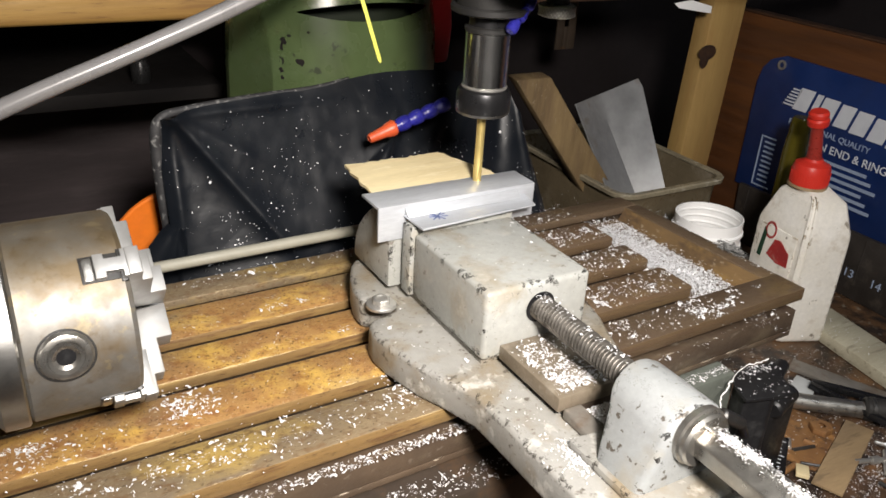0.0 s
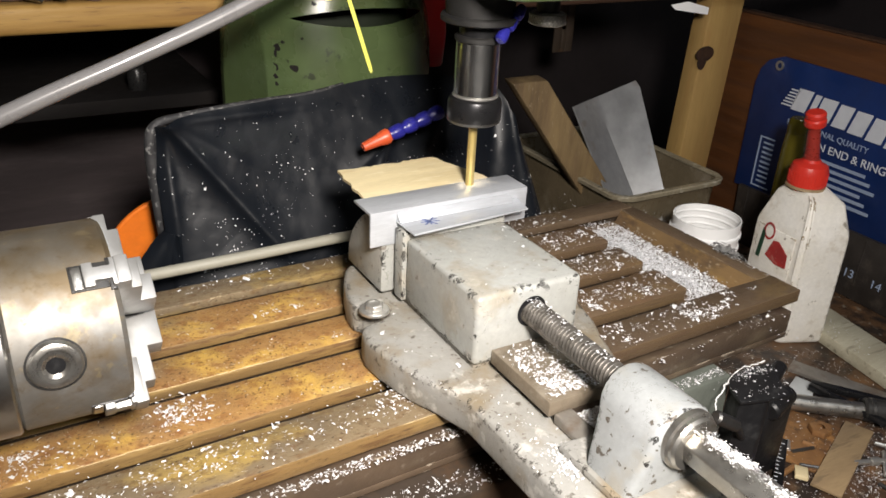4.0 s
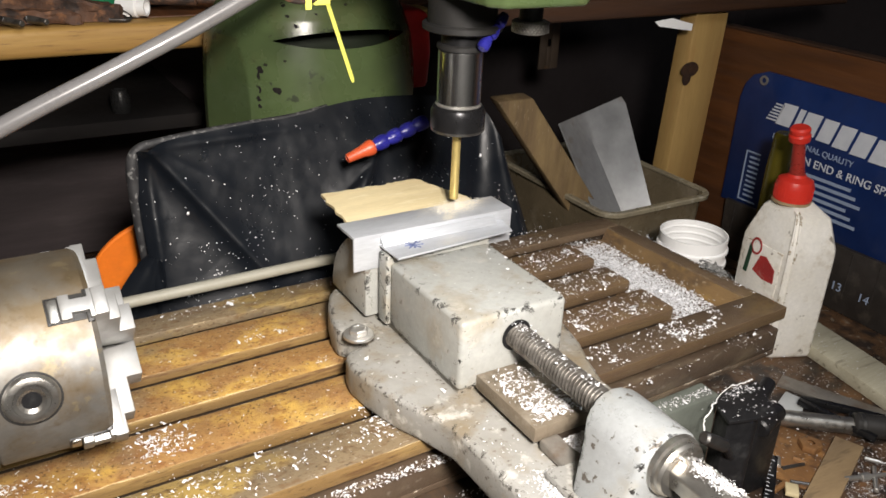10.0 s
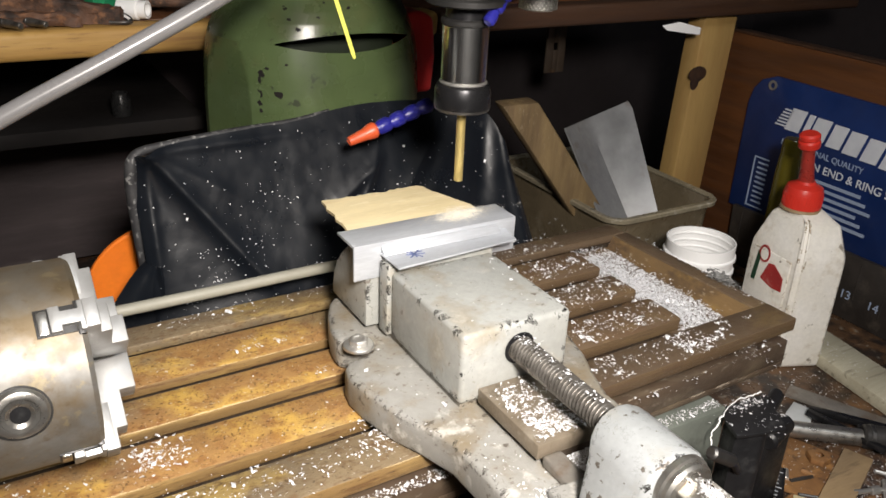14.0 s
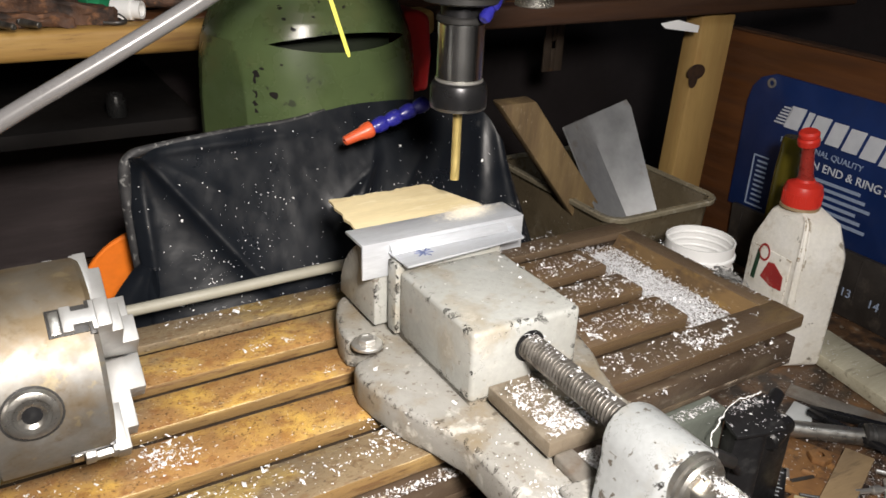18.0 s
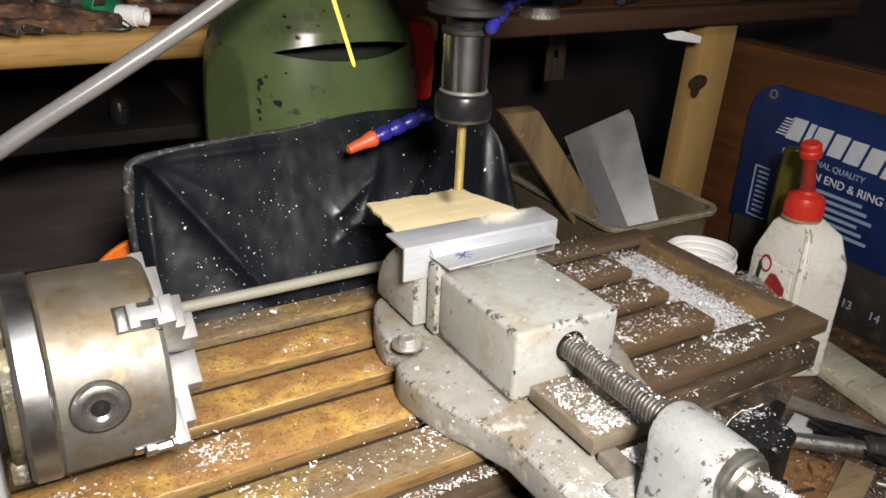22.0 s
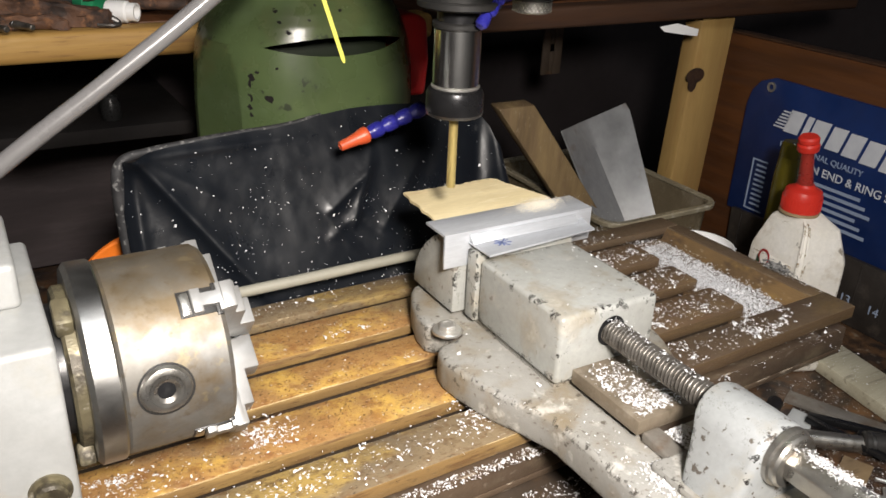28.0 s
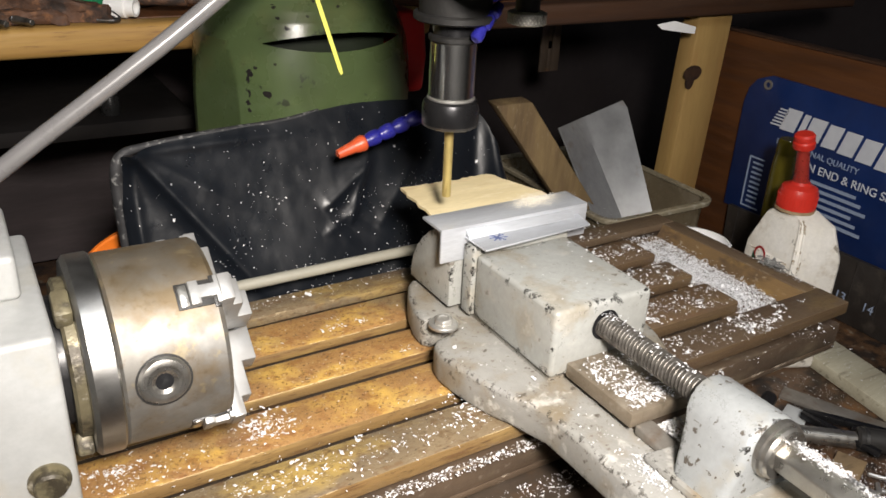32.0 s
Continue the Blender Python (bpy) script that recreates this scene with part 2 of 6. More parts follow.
OLDWOOD = surface("dusty_brown_timber", (0.23, 0.16, 0.075), (0.11, 0.072, 0.036), 6, (0.6, 0.8), 0.0, (6, 6, 0.8), [((0.14, 0.09, 0.05), 18, 0.55, 0.68, 0.6), ((0.45, 0.38, 0.27), 90, 0.62, 0.7, 0.5)], 0.3, 200)
DUST = surface("cream_sawdust", (0.80, 0.76, 0.66), (0.72, 0.67, 0.56), 200, (0.8, 0.95), fine=0.1, bump=0)
DARKRAIL = surface("shade_darkened_timber", (0.065, 0.030, 0.015), (0.042, 0.020, 0.011), 5, (0.5, 0.7), 0.0, (0.7, 9, 9), [((0.03, 0.015, 0.01), 12, 0.52, 0.68, 0.6)], 0.15, 120)
SHEETMETAL = surface("dull_sheet_metal", (0.41, 0.415, 0.42), (0.25, 0.255, 0.26), 9, (0.42, 0.55), 0.6, (1, 1, 1), [((0.2, 0.15, 0.1), 20, 0.6, 0.75, 0.6), ((0.25, 0.25, 0.25), 9, 0.52, 0.65, 0.6)], 0.08, 300)
ORANGE = surface("orange_plastic", (0.80, 0.20, 0.02), (0.74, 0.17, 0.02), 10, (0.3, 0.45))
REDP = surface("red_plastic", (0.62, 0.035, 0.02), (0.54, 0.03, 0.02), 20, (0.3, 0.45), fine=0.15)
REDDULL = surface("red_painted_metal", (0.66, 0.03, 0.03), (0.55, 0.025, 0.025), 10, (0.3, 0.5), fine=0.15)
BLUEP = surface("blue_plastic", (0.024, 0.024, 0.25), (0.014, 0.014, 0.15), 60, (0.25, 0.4), fine=0.3, layers=[((0.10, 0.10, 0.22), 160, 0.6, 0.7, 0.6)])
NOZZLE = surface("orange_red_plastic", (0.60, 0.095, 0.03), (0.48, 0.075, 0.025), 60, (0.35, 0.5), fine=0.25, layers=[((0.5, 0.3, 0.22), 180, 0.62, 0.7, 0.5)])
YELLOW = surface("yellow_nylon", (0.80, 0.80, 0.16), (0.76, 0.74, 0.13), 20, (0.35, 0.5), fine=0.1)
BITMAT = surface("gold_coated_drill", (0.66, 0.52, 0.2), (0.58, 0.44, 0.16), 60, (0.3, 0.45), 0.7, fine=0.2)
WHITEP = surface("grubby_white_plastic", (0.80, 0.78, 0.73), (0.72, 0.69, 0.61), 14, (0.35, 0.5), 0.0, (1, 1, 1), [((0.36, 0.3, 0.2), 18, 0.58, 0.74, 0.5), ((0.13, 0.105, 0.075), 55, 0.65, 0.70, 0.8), ((0.45, 0.38, 0.28), 40, 0.57, 0.68, 0.4)], 0.08, 200, worn=((0.30, 0.24, 0.16), 0.004, 70))
CLEANWHITE = surface("white_plastic", (0.84, 0.84, 0.83), (0.8, 0.8, 0.79), 14, (0.3, 0.45), fine=0.08)
GREYROD = surface("grey_plastic_pipe", (0.30, 0.29, 0.24), (0.245, 0.235, 0.19), 12, (0.4, 0.6), fine=0.2)
MATBLUE = surface("blue_vinyl", (0.009, 0.028, 0.125), (0.006, 0.018, 0.08), 7, (0.35, 0.55), 0.0, (1, 1, 1), [((0.05, 0.06, 0.12), 12, 0.56, 0.75, 0.4)], 0.15, 60)
PRINT = surface("white_print", (0.62, 0.64, 0.68), (0.55, 0.57, 0.62), 40, (0.5, 0.6), fine=0.1)
DIMPRINT = surface("pale_blue_print", (0.30, 0.36, 0.48), (0.26, 0.32, 0.44), 40, (0.5, 0.6), fine=0.1)
SLIDE = surface("bare_slide_steel", (0.26, 0.215, 0.16), (0.17, 0.138, 0.10), 25, (0.3, 0.5), 0.4, (1, 1, 1), [((0.36, 0.32, 0.26), 40, 0.54, 0.68, 0.6), ((0.06, 0.045, 0.03), 60, 0.56, 0.68, 0.6)], 0.25, 500, worn=((0.62, 0.60, 0.55), 0.0018, 15))
LEDGE = surface("grimy_table_flank", (0.115, 0.08, 0.053), (0.07, 0.05, 0.036), 14, (0.35, 0.55), 0.15, (0.6, 1, 1), [((0.165, 0.13, 0.085), 26, 0.54, 0.68, 0.7), ((0.35, 0.31, 0.25), 90, 0.6, 0.7, 0.5)], 0.3, 500, worn=((0.42, 0.36, 0.28), 0.002, 60))
BOOT = surface("oily_black_rubber", (0.009, 0.009, 0.010), (0.014, 0.014, 0.015), 30, (0.3, 0.5), 0.0, (1, 1, 1), [((0.04, 0.04, 0.04), 60, 0.58, 0.7, 0.5)], 0.3, 300)
RINGSTEEL = surface("turned_backplate_steel", (0.40, 0.395, 0.385), (0.31, 0.303, 0.285), 20, (0.33, 0.43), 1.0, (1, 1, 1), [((0.28, 0.22, 0.14), 30, 0.55, 0.7, 0.5)], 0.06, 800)
POCKET = surface("grimy_dark_canvas", (0.040, 0.034, 0.030), (0.022, 0.019, 0.017), 16, (0.3, 0.55), 0.0, (1, 1, 1), [((0.09, 0.075, 0.06), 22, 0.56, 0.70, 0.6)], 0.5, 200)
JAW = surface("pale_ground_steel", (0.34, 0.34, 0.335), (0.26, 0.255, 0.245), 25, (0.38, 0.52), 0.6, fine=0.2, bump=0.05)
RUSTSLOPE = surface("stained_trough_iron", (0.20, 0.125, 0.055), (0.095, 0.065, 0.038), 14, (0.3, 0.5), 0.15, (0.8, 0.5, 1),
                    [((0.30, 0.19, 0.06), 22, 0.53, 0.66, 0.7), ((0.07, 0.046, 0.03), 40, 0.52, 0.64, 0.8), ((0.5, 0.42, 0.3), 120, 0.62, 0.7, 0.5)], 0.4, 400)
RUSTPLATE = surface("orange_rusted_steel", (0.30, 0.155, 0.06), (0.17, 0.085, 0.04), 22, (0.35, 0.6), 0.2, (1, 1, 1), [((0.42, 0.22, 0.075), 40, 0.52, 0.66, 0.8), ((0.06, 0.035, 0.025), 60, 0.56, 0.66, 0.8)], 0.4, 400)
FLATSTEEL = surface("worn_flat_steel", (0.30, 0.28, 0.25), (0.20, 0.18, 0.155), 20, (0.35, 0.55), 0.5, (1, 1, 1), [((0.16, 0.1, 0.06), 30, 0.54, 0.68, 0.7)], 0.2, 500)
PALEGREY = surface("pale_grey_plastic", (0.50, 0.52, 0.52), (0.42, 0.44, 0.44), 20, (0.35, 0.55), fine=0.15)
COLLAR = surface("turned_steel", (0.46, 0.45, 0.42), (0.34, 0.325, 0.30), 30, (0.25, 0.4), 0.9, (1, 1, 1), [((0.2, 0.15, 0.1), 40, 0.54, 0.68, 0.6)], 0.1, 700)
GREYCHIPS = surface("oily_grey_swarf", (0.30, 0.30, 0.29), (0.14, 0.135, 0.13), 160, (0.35, 0.6), 0.2, fine=0.3, bump=0)
DARKBOARD = surface("near_black_board", (0.016, 0.014, 0.013), (0.011, 0.010, 0.010), 6, (0.6, 0.8))
BACKBOARD = surface("added_back_board", (0.085, 0.068, 0.07), (0.055, 0.044, 0.046), 5, (0.6, 0.8), 0.0, (0.7, 1, 4), [((0.12, 0.10, 0.10), 9, 0.55, 0.70, 0.5)])
# North and east walls: the gloom back there is put into this colour.
GLOOMWALL = surface("gloom_coloured_wall", (0.020, 0.015, 0.016), (0.015, 0.011, 0.012), 3, (0.7, 0.9))
for m, level in ((DARKBOARD, 0.08), (RUBBER, 0.38), (VISE, 0.28), (VISEBOSS, 0.28), (VISEBASE, 0.3)):
    m.node_tree.nodes["Principled BSDF"].inputs["Specular IOR Level"].default_value = level
BARREL = surface("polished_barrel", (0.70, 0.70, 0.69), (0.68, 0.68, 0.67), 6, (0.21, 0.26), 1.0, fine=0.02, bump=0)
SOOTIRON = surface("oil_blackened_iron", (0.007, 0.007, 0.007), (0.012, 0.011, 0.010), 20, (0.55, 0.75), 0.0, fine=0.2)
NUTM = surface("dark_collet_nut", (0.034, 0.034, 0.036), (0.024, 0.024, 0.026), 20, (0.25, 0.4), 0.7, fine=0.2, bump=0.05)
DIRTYCAST = surface("dirty_yellowed_casting", (0.20, 0.175, 0.105), (0.10, 0.085, 0.055), 30, (0.3, 0.55), 0.3, (1, 1, 1), [((0.03, 0.024, 0.017), 45, 0.48, 0.60, 0.9), ((0.45, 0.41, 0.32), 90, 0.6, 0.7, 0.6)], 0.4, 500)
RUSTTOOL = surface("rusty_tool_steel", (0.12, 0.058, 0.032), (0.05, 0.028, 0.020), 40, (0.6, 0.85), 0.0, (1, 1, 1), [((0.24, 0.11, 0.05), 90, 0.52, 0.66, 0.8), ((0.018, 0.013, 0.011), 50, 0.50, 0.60, 0.85)], 0.9, 300)
TOOLSTEEL = surface("dark_tool_steel", (0.16, 0.155, 0.15), (0.10, 0.098, 0.095), 30, (0.28, 0.45), 0.85, (1, 1, 1), [((0.12, 0.08, 0.05), 50, 0.56, 0.7, 0.5)], 0.1, 600)
GREENP = surface("bright_green_plastic", (0.02, 0.25, 0.11), (0.02, 0.2, 0.09), 30, (0.35, 0.5), fine=0.15)
GREYGREEN = surface("grey_green_casting", (0.15, 0.165, 0.14), (0.105, 0.115, 0.10), 20, (0.4, 0.6), 0.1, (1, 1, 1), [((0.05, 0.045, 0.04), 30, 0.53, 0.68, 0.7)], 0.3, 400)
CHIPS = surface("aluminium_swarf", (0.90, 0.90, 0.91), (0.60, 0.60, 0.62), 420, (0.3, 0.45), 0.2, fine=0.2, bump=0)
BENCH = surface("grimy_bench_top", (0.125, 0.068, 0.035), (0.06, 0.037, 0.023), 12, (0.25, 0.6), 0.0, (1, 1, 1),
                [((0.26, 0.125, 0.045), 18, 0.56, 0.70, 0.6), ((0.022, 0.017, 0.015), 26, 0.47, 0.60, 0.9), ((0.3, 0.26, 0.2), 60, 0.6, 0.7, 0.6)], 0.6, 150)
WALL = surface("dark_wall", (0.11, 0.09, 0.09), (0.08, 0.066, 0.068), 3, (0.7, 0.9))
# For the unseen south wall and ceiling: pale, to bounce light into the blacks.
BOUNCEWALL = surface("light_bounce_wall", (0.5, 0.48, 0.45), (0.44, 0.42, 0.39), 3, (0.7, 0.9))
TRAY = surface("dusty_brown_plastic", (0.145, 0.115, 0.072), (0.10, 0.08, 0.05), 14, (0.2, 0.4), 0.0, (1, 1, 1), [((0.2, 0.17, 0.12), 30, 0.55, 0.7, 0.5)])
TRAYRIM = surface("pale_tray_rim", (0.28, 0.245, 0.17), (0.19, 0.165, 0.115), 14, (0.2, 0.4), 0.0, (1, 1, 1), [((0.45, 0.42, 0.34), 60, 0.58, 0.68, 0.6)])
TUBE = surface("milky_clear_hose", (0.19, 0.185, 0.185), (0.16, 0.155, 0.155), 9, (0.24, 0.34), 0.0, fine=0.08, bump=0.02, coat=0.35)
OLDWOOD2 = surface("pale_grey_green_timber", (0.48, 0.45, 0.34), (0.36, 0.33, 0.24), 6, (0.6, 0.8), 0.0, (0.8, 6, 6), [((0.12, 0.1, 0.07), 20, 0.56, 0.7, 0.6)], 0.2, 200)
LEATHER = surface("brown_worn_wood", (0.34, 0.24, 0.13), (0.25, 0.175, 0.10), 10, (0.45, 0.65), 0.0, (0.6, 3, 3), [((0.14, 0.1, 0.06), 30, 0.56, 0.68, 0.6)], 0.2, 200)
BLUEP2 = surface("bright_blue_plastic", (0.01, 0.12, 0.62), (0.01, 0.1, 0.5), 20, (0.3, 0.45), fine=0.15)
GLASS = surface("dusty_glass", (0.05, 0.05, 0.05), (0.03, 0.03, 0.03), 20, (0.2, 0.4), 0.0, transmission=0.6, bump=0.05)
DUSTRUBBER = surface("dusty_rubber_edge", (0.04, 0.04, 0.042), (0.018, 0.018, 0.02), 60, (0.5, 0.7), 0.0, (1, 1, 1), [((0.3, 0.3, 0.29), 160, 0.56, 0.68, 0.6)], 0.4, 300)
BLACKKNOT = surface("dark_knot", (0.022, 0.012, 0.008), (0.05, 0.024, 0.012), 60, (0.5, 0.7))
INK = surface("blue_marker_ink", (0.06, 0.085, 0.20), (0.10, 0.13, 0.26), 60, (0.5, 0.6))
LABELRED = surface("red_label", (0.36, 0.032, 0.03), (0.27, 0.026, 0.026), 30, (0.4, 0.55), fine=0.25, layers=[((0.45, 0.30, 0.25), 90, 0.58, 0.68, 0.4)])
REDCLEAR = surface("translucent_red_plastic", (0.46, 0.05, 0.035), (0.36, 0.04, 0.03), 30, (0.25, 0.4), transmission=0.35, fine=0.15)
KNURL = surface("knurled_steel", (0.50, 0.49, 0.46), (0.36, 0.35, 0.32), 90, (0.3, 0.45), 0.85, fine=0.3, bump=0)
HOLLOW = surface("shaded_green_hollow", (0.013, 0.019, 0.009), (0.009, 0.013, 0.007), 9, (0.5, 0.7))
GREENDARK = surface("dark_green_print", (0.02, 0.055, 0.03), (0.016, 0.045, 0.026), 30, (0.4, 0.55), fine=0.2)
AMBER = surface("amber_plastic", (0.14, 0.115, 0.014), (0.10, 0.08, 0.012), 10, (0.1, 0.18), transmission=0.3)

# ---- mesh helpers ----
ORIGIN = {}


def thing(name, at, label, category, group="", kind=""):
    ob = new(name)
    ob.empty_display_size = 0.02
    ob.location = at
    ORIGIN[ob] = Vector(at)
    return tagged(ob, label, category, group, kind)


def part(name, bm, material, parent, label="", smooth=True, sharp=32):
    """Links bm, built in world coordinates, as one mesh under a thing or a part."""
    o = ORIGIN[parent]
    bmesh.ops.translate(bm, verts=bm.verts, vec=-o)
    me = bpy.data.meshes.new(name)
    bm.normal_update()
    if smooth:
        for f in bm.faces:
            f.smooth = True
        for e in bm.edges:
            if len(e.link_faces) == 2 and e.calc_face_angle(0) > radians(sharp):
                e.smooth = False
    bm.to_mesh(me)
    bm.free()
    me.materials.append(material)
    ob = new(name, me)
    ob.parent = parent
    ORIGIN[ob] = o
    if label:
        ob["label"] = label
    return ob


def single(name, bm, material, at, label, category, group="", kind="", smooth=True):
    """One mesh that is a thing by itself, with its origin at at."""
    e = thing(name, at, label, category, group, kind)
    ob = part(name, bm, material, e, "", smooth)
    me = ob.data
    bpy.data.objects.remove(ob)
    bpy.data.objects.remove(e)
    ob = new(name, me)
    ob.location = at
    ORIGIN[ob] = Vector(at)
    return tagged(ob, label, category, group, kind)


def bevelled(bm, width, segments=2, angle=30):
    if width:
        edges = [e for e in bm.edges if len(e.link_faces) == 2 and e.calc_face_angle(0) > radians(angle)]
        bmesh.ops.bevel(bm, geom=edges, offset=width, segments=segments, affect="EDGES", profile=0.5, clamp_overlap=True)
    return bm


def box(x0, x1, y0, y1, z0, z1, bevel=0.0, segments=2):
    bm = bmesh.new()
    bmesh.ops.create_cube(bm, size=1, matrix=Matrix.Translation(((x0 + x1) / 2, (y0 + y1) / 2, (z0 + z1) / 2)) @ Matrix.Diagonal((x1 - x0, y1 - y0, z1 - z0, 1)))
    return bevelled(bm, bevel, segments)


def moved(bm, m):
    bmesh.ops.transform(bm, matrix=m, verts=bm.verts)
    return bm


def joined(*bms):
    out = bmesh.new()
    for b in bms:
        me = bpy.data.meshes.new("tmp")
        b.to_mesh(me)
        b.free()
        out.from_mesh(me)
        bpy.data.meshes.remove(me)
    return out


def prism(points, axis, a, b, bevel=0.0, segments=2):
    """A flat outline drawn out along an axis: x takes (y, z), y takes (x, z), z takes (x, y)."""
    put = {"x": lambda p, h: (h, p[0], p[1]), "y": lambda p, h: (p[0], h, p[1]), "z": lambda p, h: (p[0], p[1], h)}[axis]
    bm = bmesh.new()
    lo = [bm.verts.new(put(p, a)) for p in points]
    hi = [bm.verts.new(put(p, b)) for p in points]
    n = len(points)
    bm.faces.new(lo)
    bm.faces.new(hi)
    for i in range(n):
        bm.faces.new((lo[i], lo[(i + 1) % n], hi[(i + 1) % n], hi[i]))
    bmesh.ops.recalc_face_normals(bm, faces=bm.faces)
    return bevelled(bm, bevel, segments)


def lathe(profile, m, steps=48):
    """A profile of (radius, height) turned about z, then placed by m. Ends at radius 0 close it."""
    bm = bmesh.new()
    rings = []
    for r, h in profile:
        if r < 1e-6:
            rings.append([bm.verts.new((0, 0, h))])
        else:
            rings.append([bm.verts.new((r * math.cos(2 * math.pi * i / steps), r * math.sin(2 * math.pi * i / steps), h)) for i in range(steps)])
    for p, q in zip(rings, rings[1:]):
        for i in range(steps):
            j = (i + 1) % steps
            f = [p[i % len(p)], p[j % len(p)], q[j % len(q)], q[i % len(q)]]
            f = list(dict.fromkeys(f))
            if len(f) > 2:
                bm.faces.new(f)
    bmesh.ops.recalc_face_normals(bm, faces=bm.faces)
    bmesh.ops.transform(bm, matrix=m, verts=bm.verts)
    return bm


def rod(a, b, r, steps=24, bevel=0.0, r2=None):
    """A round bar from a to b."""
    a, b = Vector(a), Vector(b)
    L = (b - a).length
    m = Matrix.Translation(a) @ (b - a).to_track_quat("Z", "Y").to_matrix().to_4x4()
    q = r if r2 is None else r2
    c = min(bevel, r * 0.5, q * 0.5) if bevel else 0
    prof = [(0, 0), (r - c, 0), (r, c), (q, L - c), (q - c, L), (0, L)] if c else [(0, 0), (r, 0), (q, L), (0, L)]
    return lathe(prof, m, steps)


def spline(points, n):
    """n points on a smooth curve through the given ones."""
    P = [Vector(p) for p in points]
    P = [2 * P[0] - P[1]] + P + [2 * P[-1] - P[-2]]
    out = []
    segs = len(P) - 3
    for k in range(n):
        u = k / (n - 1) * segs
        i = min(int(u), segs - 1)
        t = u - i
        a, b, c, d = P[i:i + 4]
        out.append(0.5 * (2 * b + (c - a) * t + (2 * a - 5 * b + 4 * c - d) * t * t + (3 * b - a - 3 * c + d) * t ** 3))
    return out


def tube(points, r, n=40, steps=16):
    """A round tube along a smooth curve; r may be a list along it."""
    P = spline(points, n)
    bm = bmesh.new()
    rings = []
    up = Vector((0, 0, 1))
    for i, p in enumerate(P):
        d = (P[min(i + 1, n - 1)] - P[max(i - 1, 0)]).normalized()
        s = (s - d * s.dot(d)).normalized() if rings else d.cross(up if abs(d.z) < 0.95 else Vector((1, 0, 0))).normalized()
        u = s.cross(d)
        rr = r if isinstance(r, (int, float)) else float(np.interp(i / (n - 1), np.linspace(0, 1, len(r)), r))
        rings.append([bm.verts.new(p + rr * (math.cos(2 * math.pi * k / steps) * s + math.sin(2 * math.pi * k / steps) * u)) for k in range(steps)])
    for a, b in zip(rings, rings[1:]):
        for k in range(steps):
            bm.faces.new((a[k], a[(k + 1) % steps], b[(k + 1) % steps], b[k]))
    bm.faces.new(rings[0][::-1])
    bm.faces.new(rings[-1])
    bmesh.ops.recalc_face_normals(bm, faces=bm.faces)
    return bm


def sheet(grid, thick):
    """A curved sheet from rows of points, with thickness."""
    rows = [[Vector(p) for p in row] for row in grid]
    bm = bmesh.new()
    V = [[bm.verts.new(p) for p in row] for row in rows]
    for i in range(len(V) - 1):
        for j in range(len(V[0]) - 1):
            bm.faces.new((V[i][j], V[i][j + 1], V[i + 1][j + 1], V[i + 1][j]))
    bmesh.ops.remove_doubles(bm, verts=bm.verts, dist=1e-6)
    bm.normal_update()
    bmesh.ops.solidify(bm, geom=bm.faces[:], thickness=thick)
    bmesh.ops.recalc_face_normals(bm, faces=bm.faces)
    return bm


def flakes(name, spots, material, at, label, seed, size=(0.0004, 0.0016)):
    """Curled chips strewn by spots: a function that gives a place, or (x, y, z, spread x, spread y, count)."""
    rnd = random.Random(seed)
    verts, faces = [], []
    for x, y, z, sx, sy, count in spots:
        for _ in range(count):
            px, py = (rnd.gauss(x, sx), rnd.gauss(y, sy)) if sx > 0 else (x + rnd.uniform(-1, 1) * -sx, y + rnd.uniform(-1, 1) * sy)
            s = (size[0] + (size[1] - size[0]) * rnd.random() ** 1.7) * (2.0 if rnd.random() < 0.08 else 1.0)
            w = s * rnd.uniform(0.25, 0.7)
            m = Matrix.Translation((px, py, z + s * 0.2 * rnd.random() + 0.0003)) @ Euler((rnd.uniform(-0.35, 0.35), rnd.uniform(-0.35, 0.35), rnd.uniform(0, 6.3))).to_matrix().to_4x4()
            k = len(verts)
            h = s * rnd.uniform(0.1, 0.4)
            q = [rnd.uniform(0.3, 1.1) for _ in range(6)]
            for p in ((-s, -w * q[0], 0), (0, -w * q[1], h), (s * q[4], -w * q[2], 0.1 * h), (s * q[5], w * q[3], 0), (0, w * q[0], h), (-s * q[2], w * q[1], 0.2 * h)):
                verts.append(tuple((m @ Vector(p)) - Vector(at)))
            faces += [(k, k + 1, k + 4, k + 5), (k + 1, k + 2, k + 3, k + 4)]
    me = bpy.data.meshes.new(name)
    me.from_pydata(verts, [], faces)
    me.materials.append(material)
    ob = new(name, me)
    ob.location = at
    return tagged(ob, label, "metal chips", "", "stuff")


ON_TABLE, ON_HEAD, DUST_HEAP = [], [], []


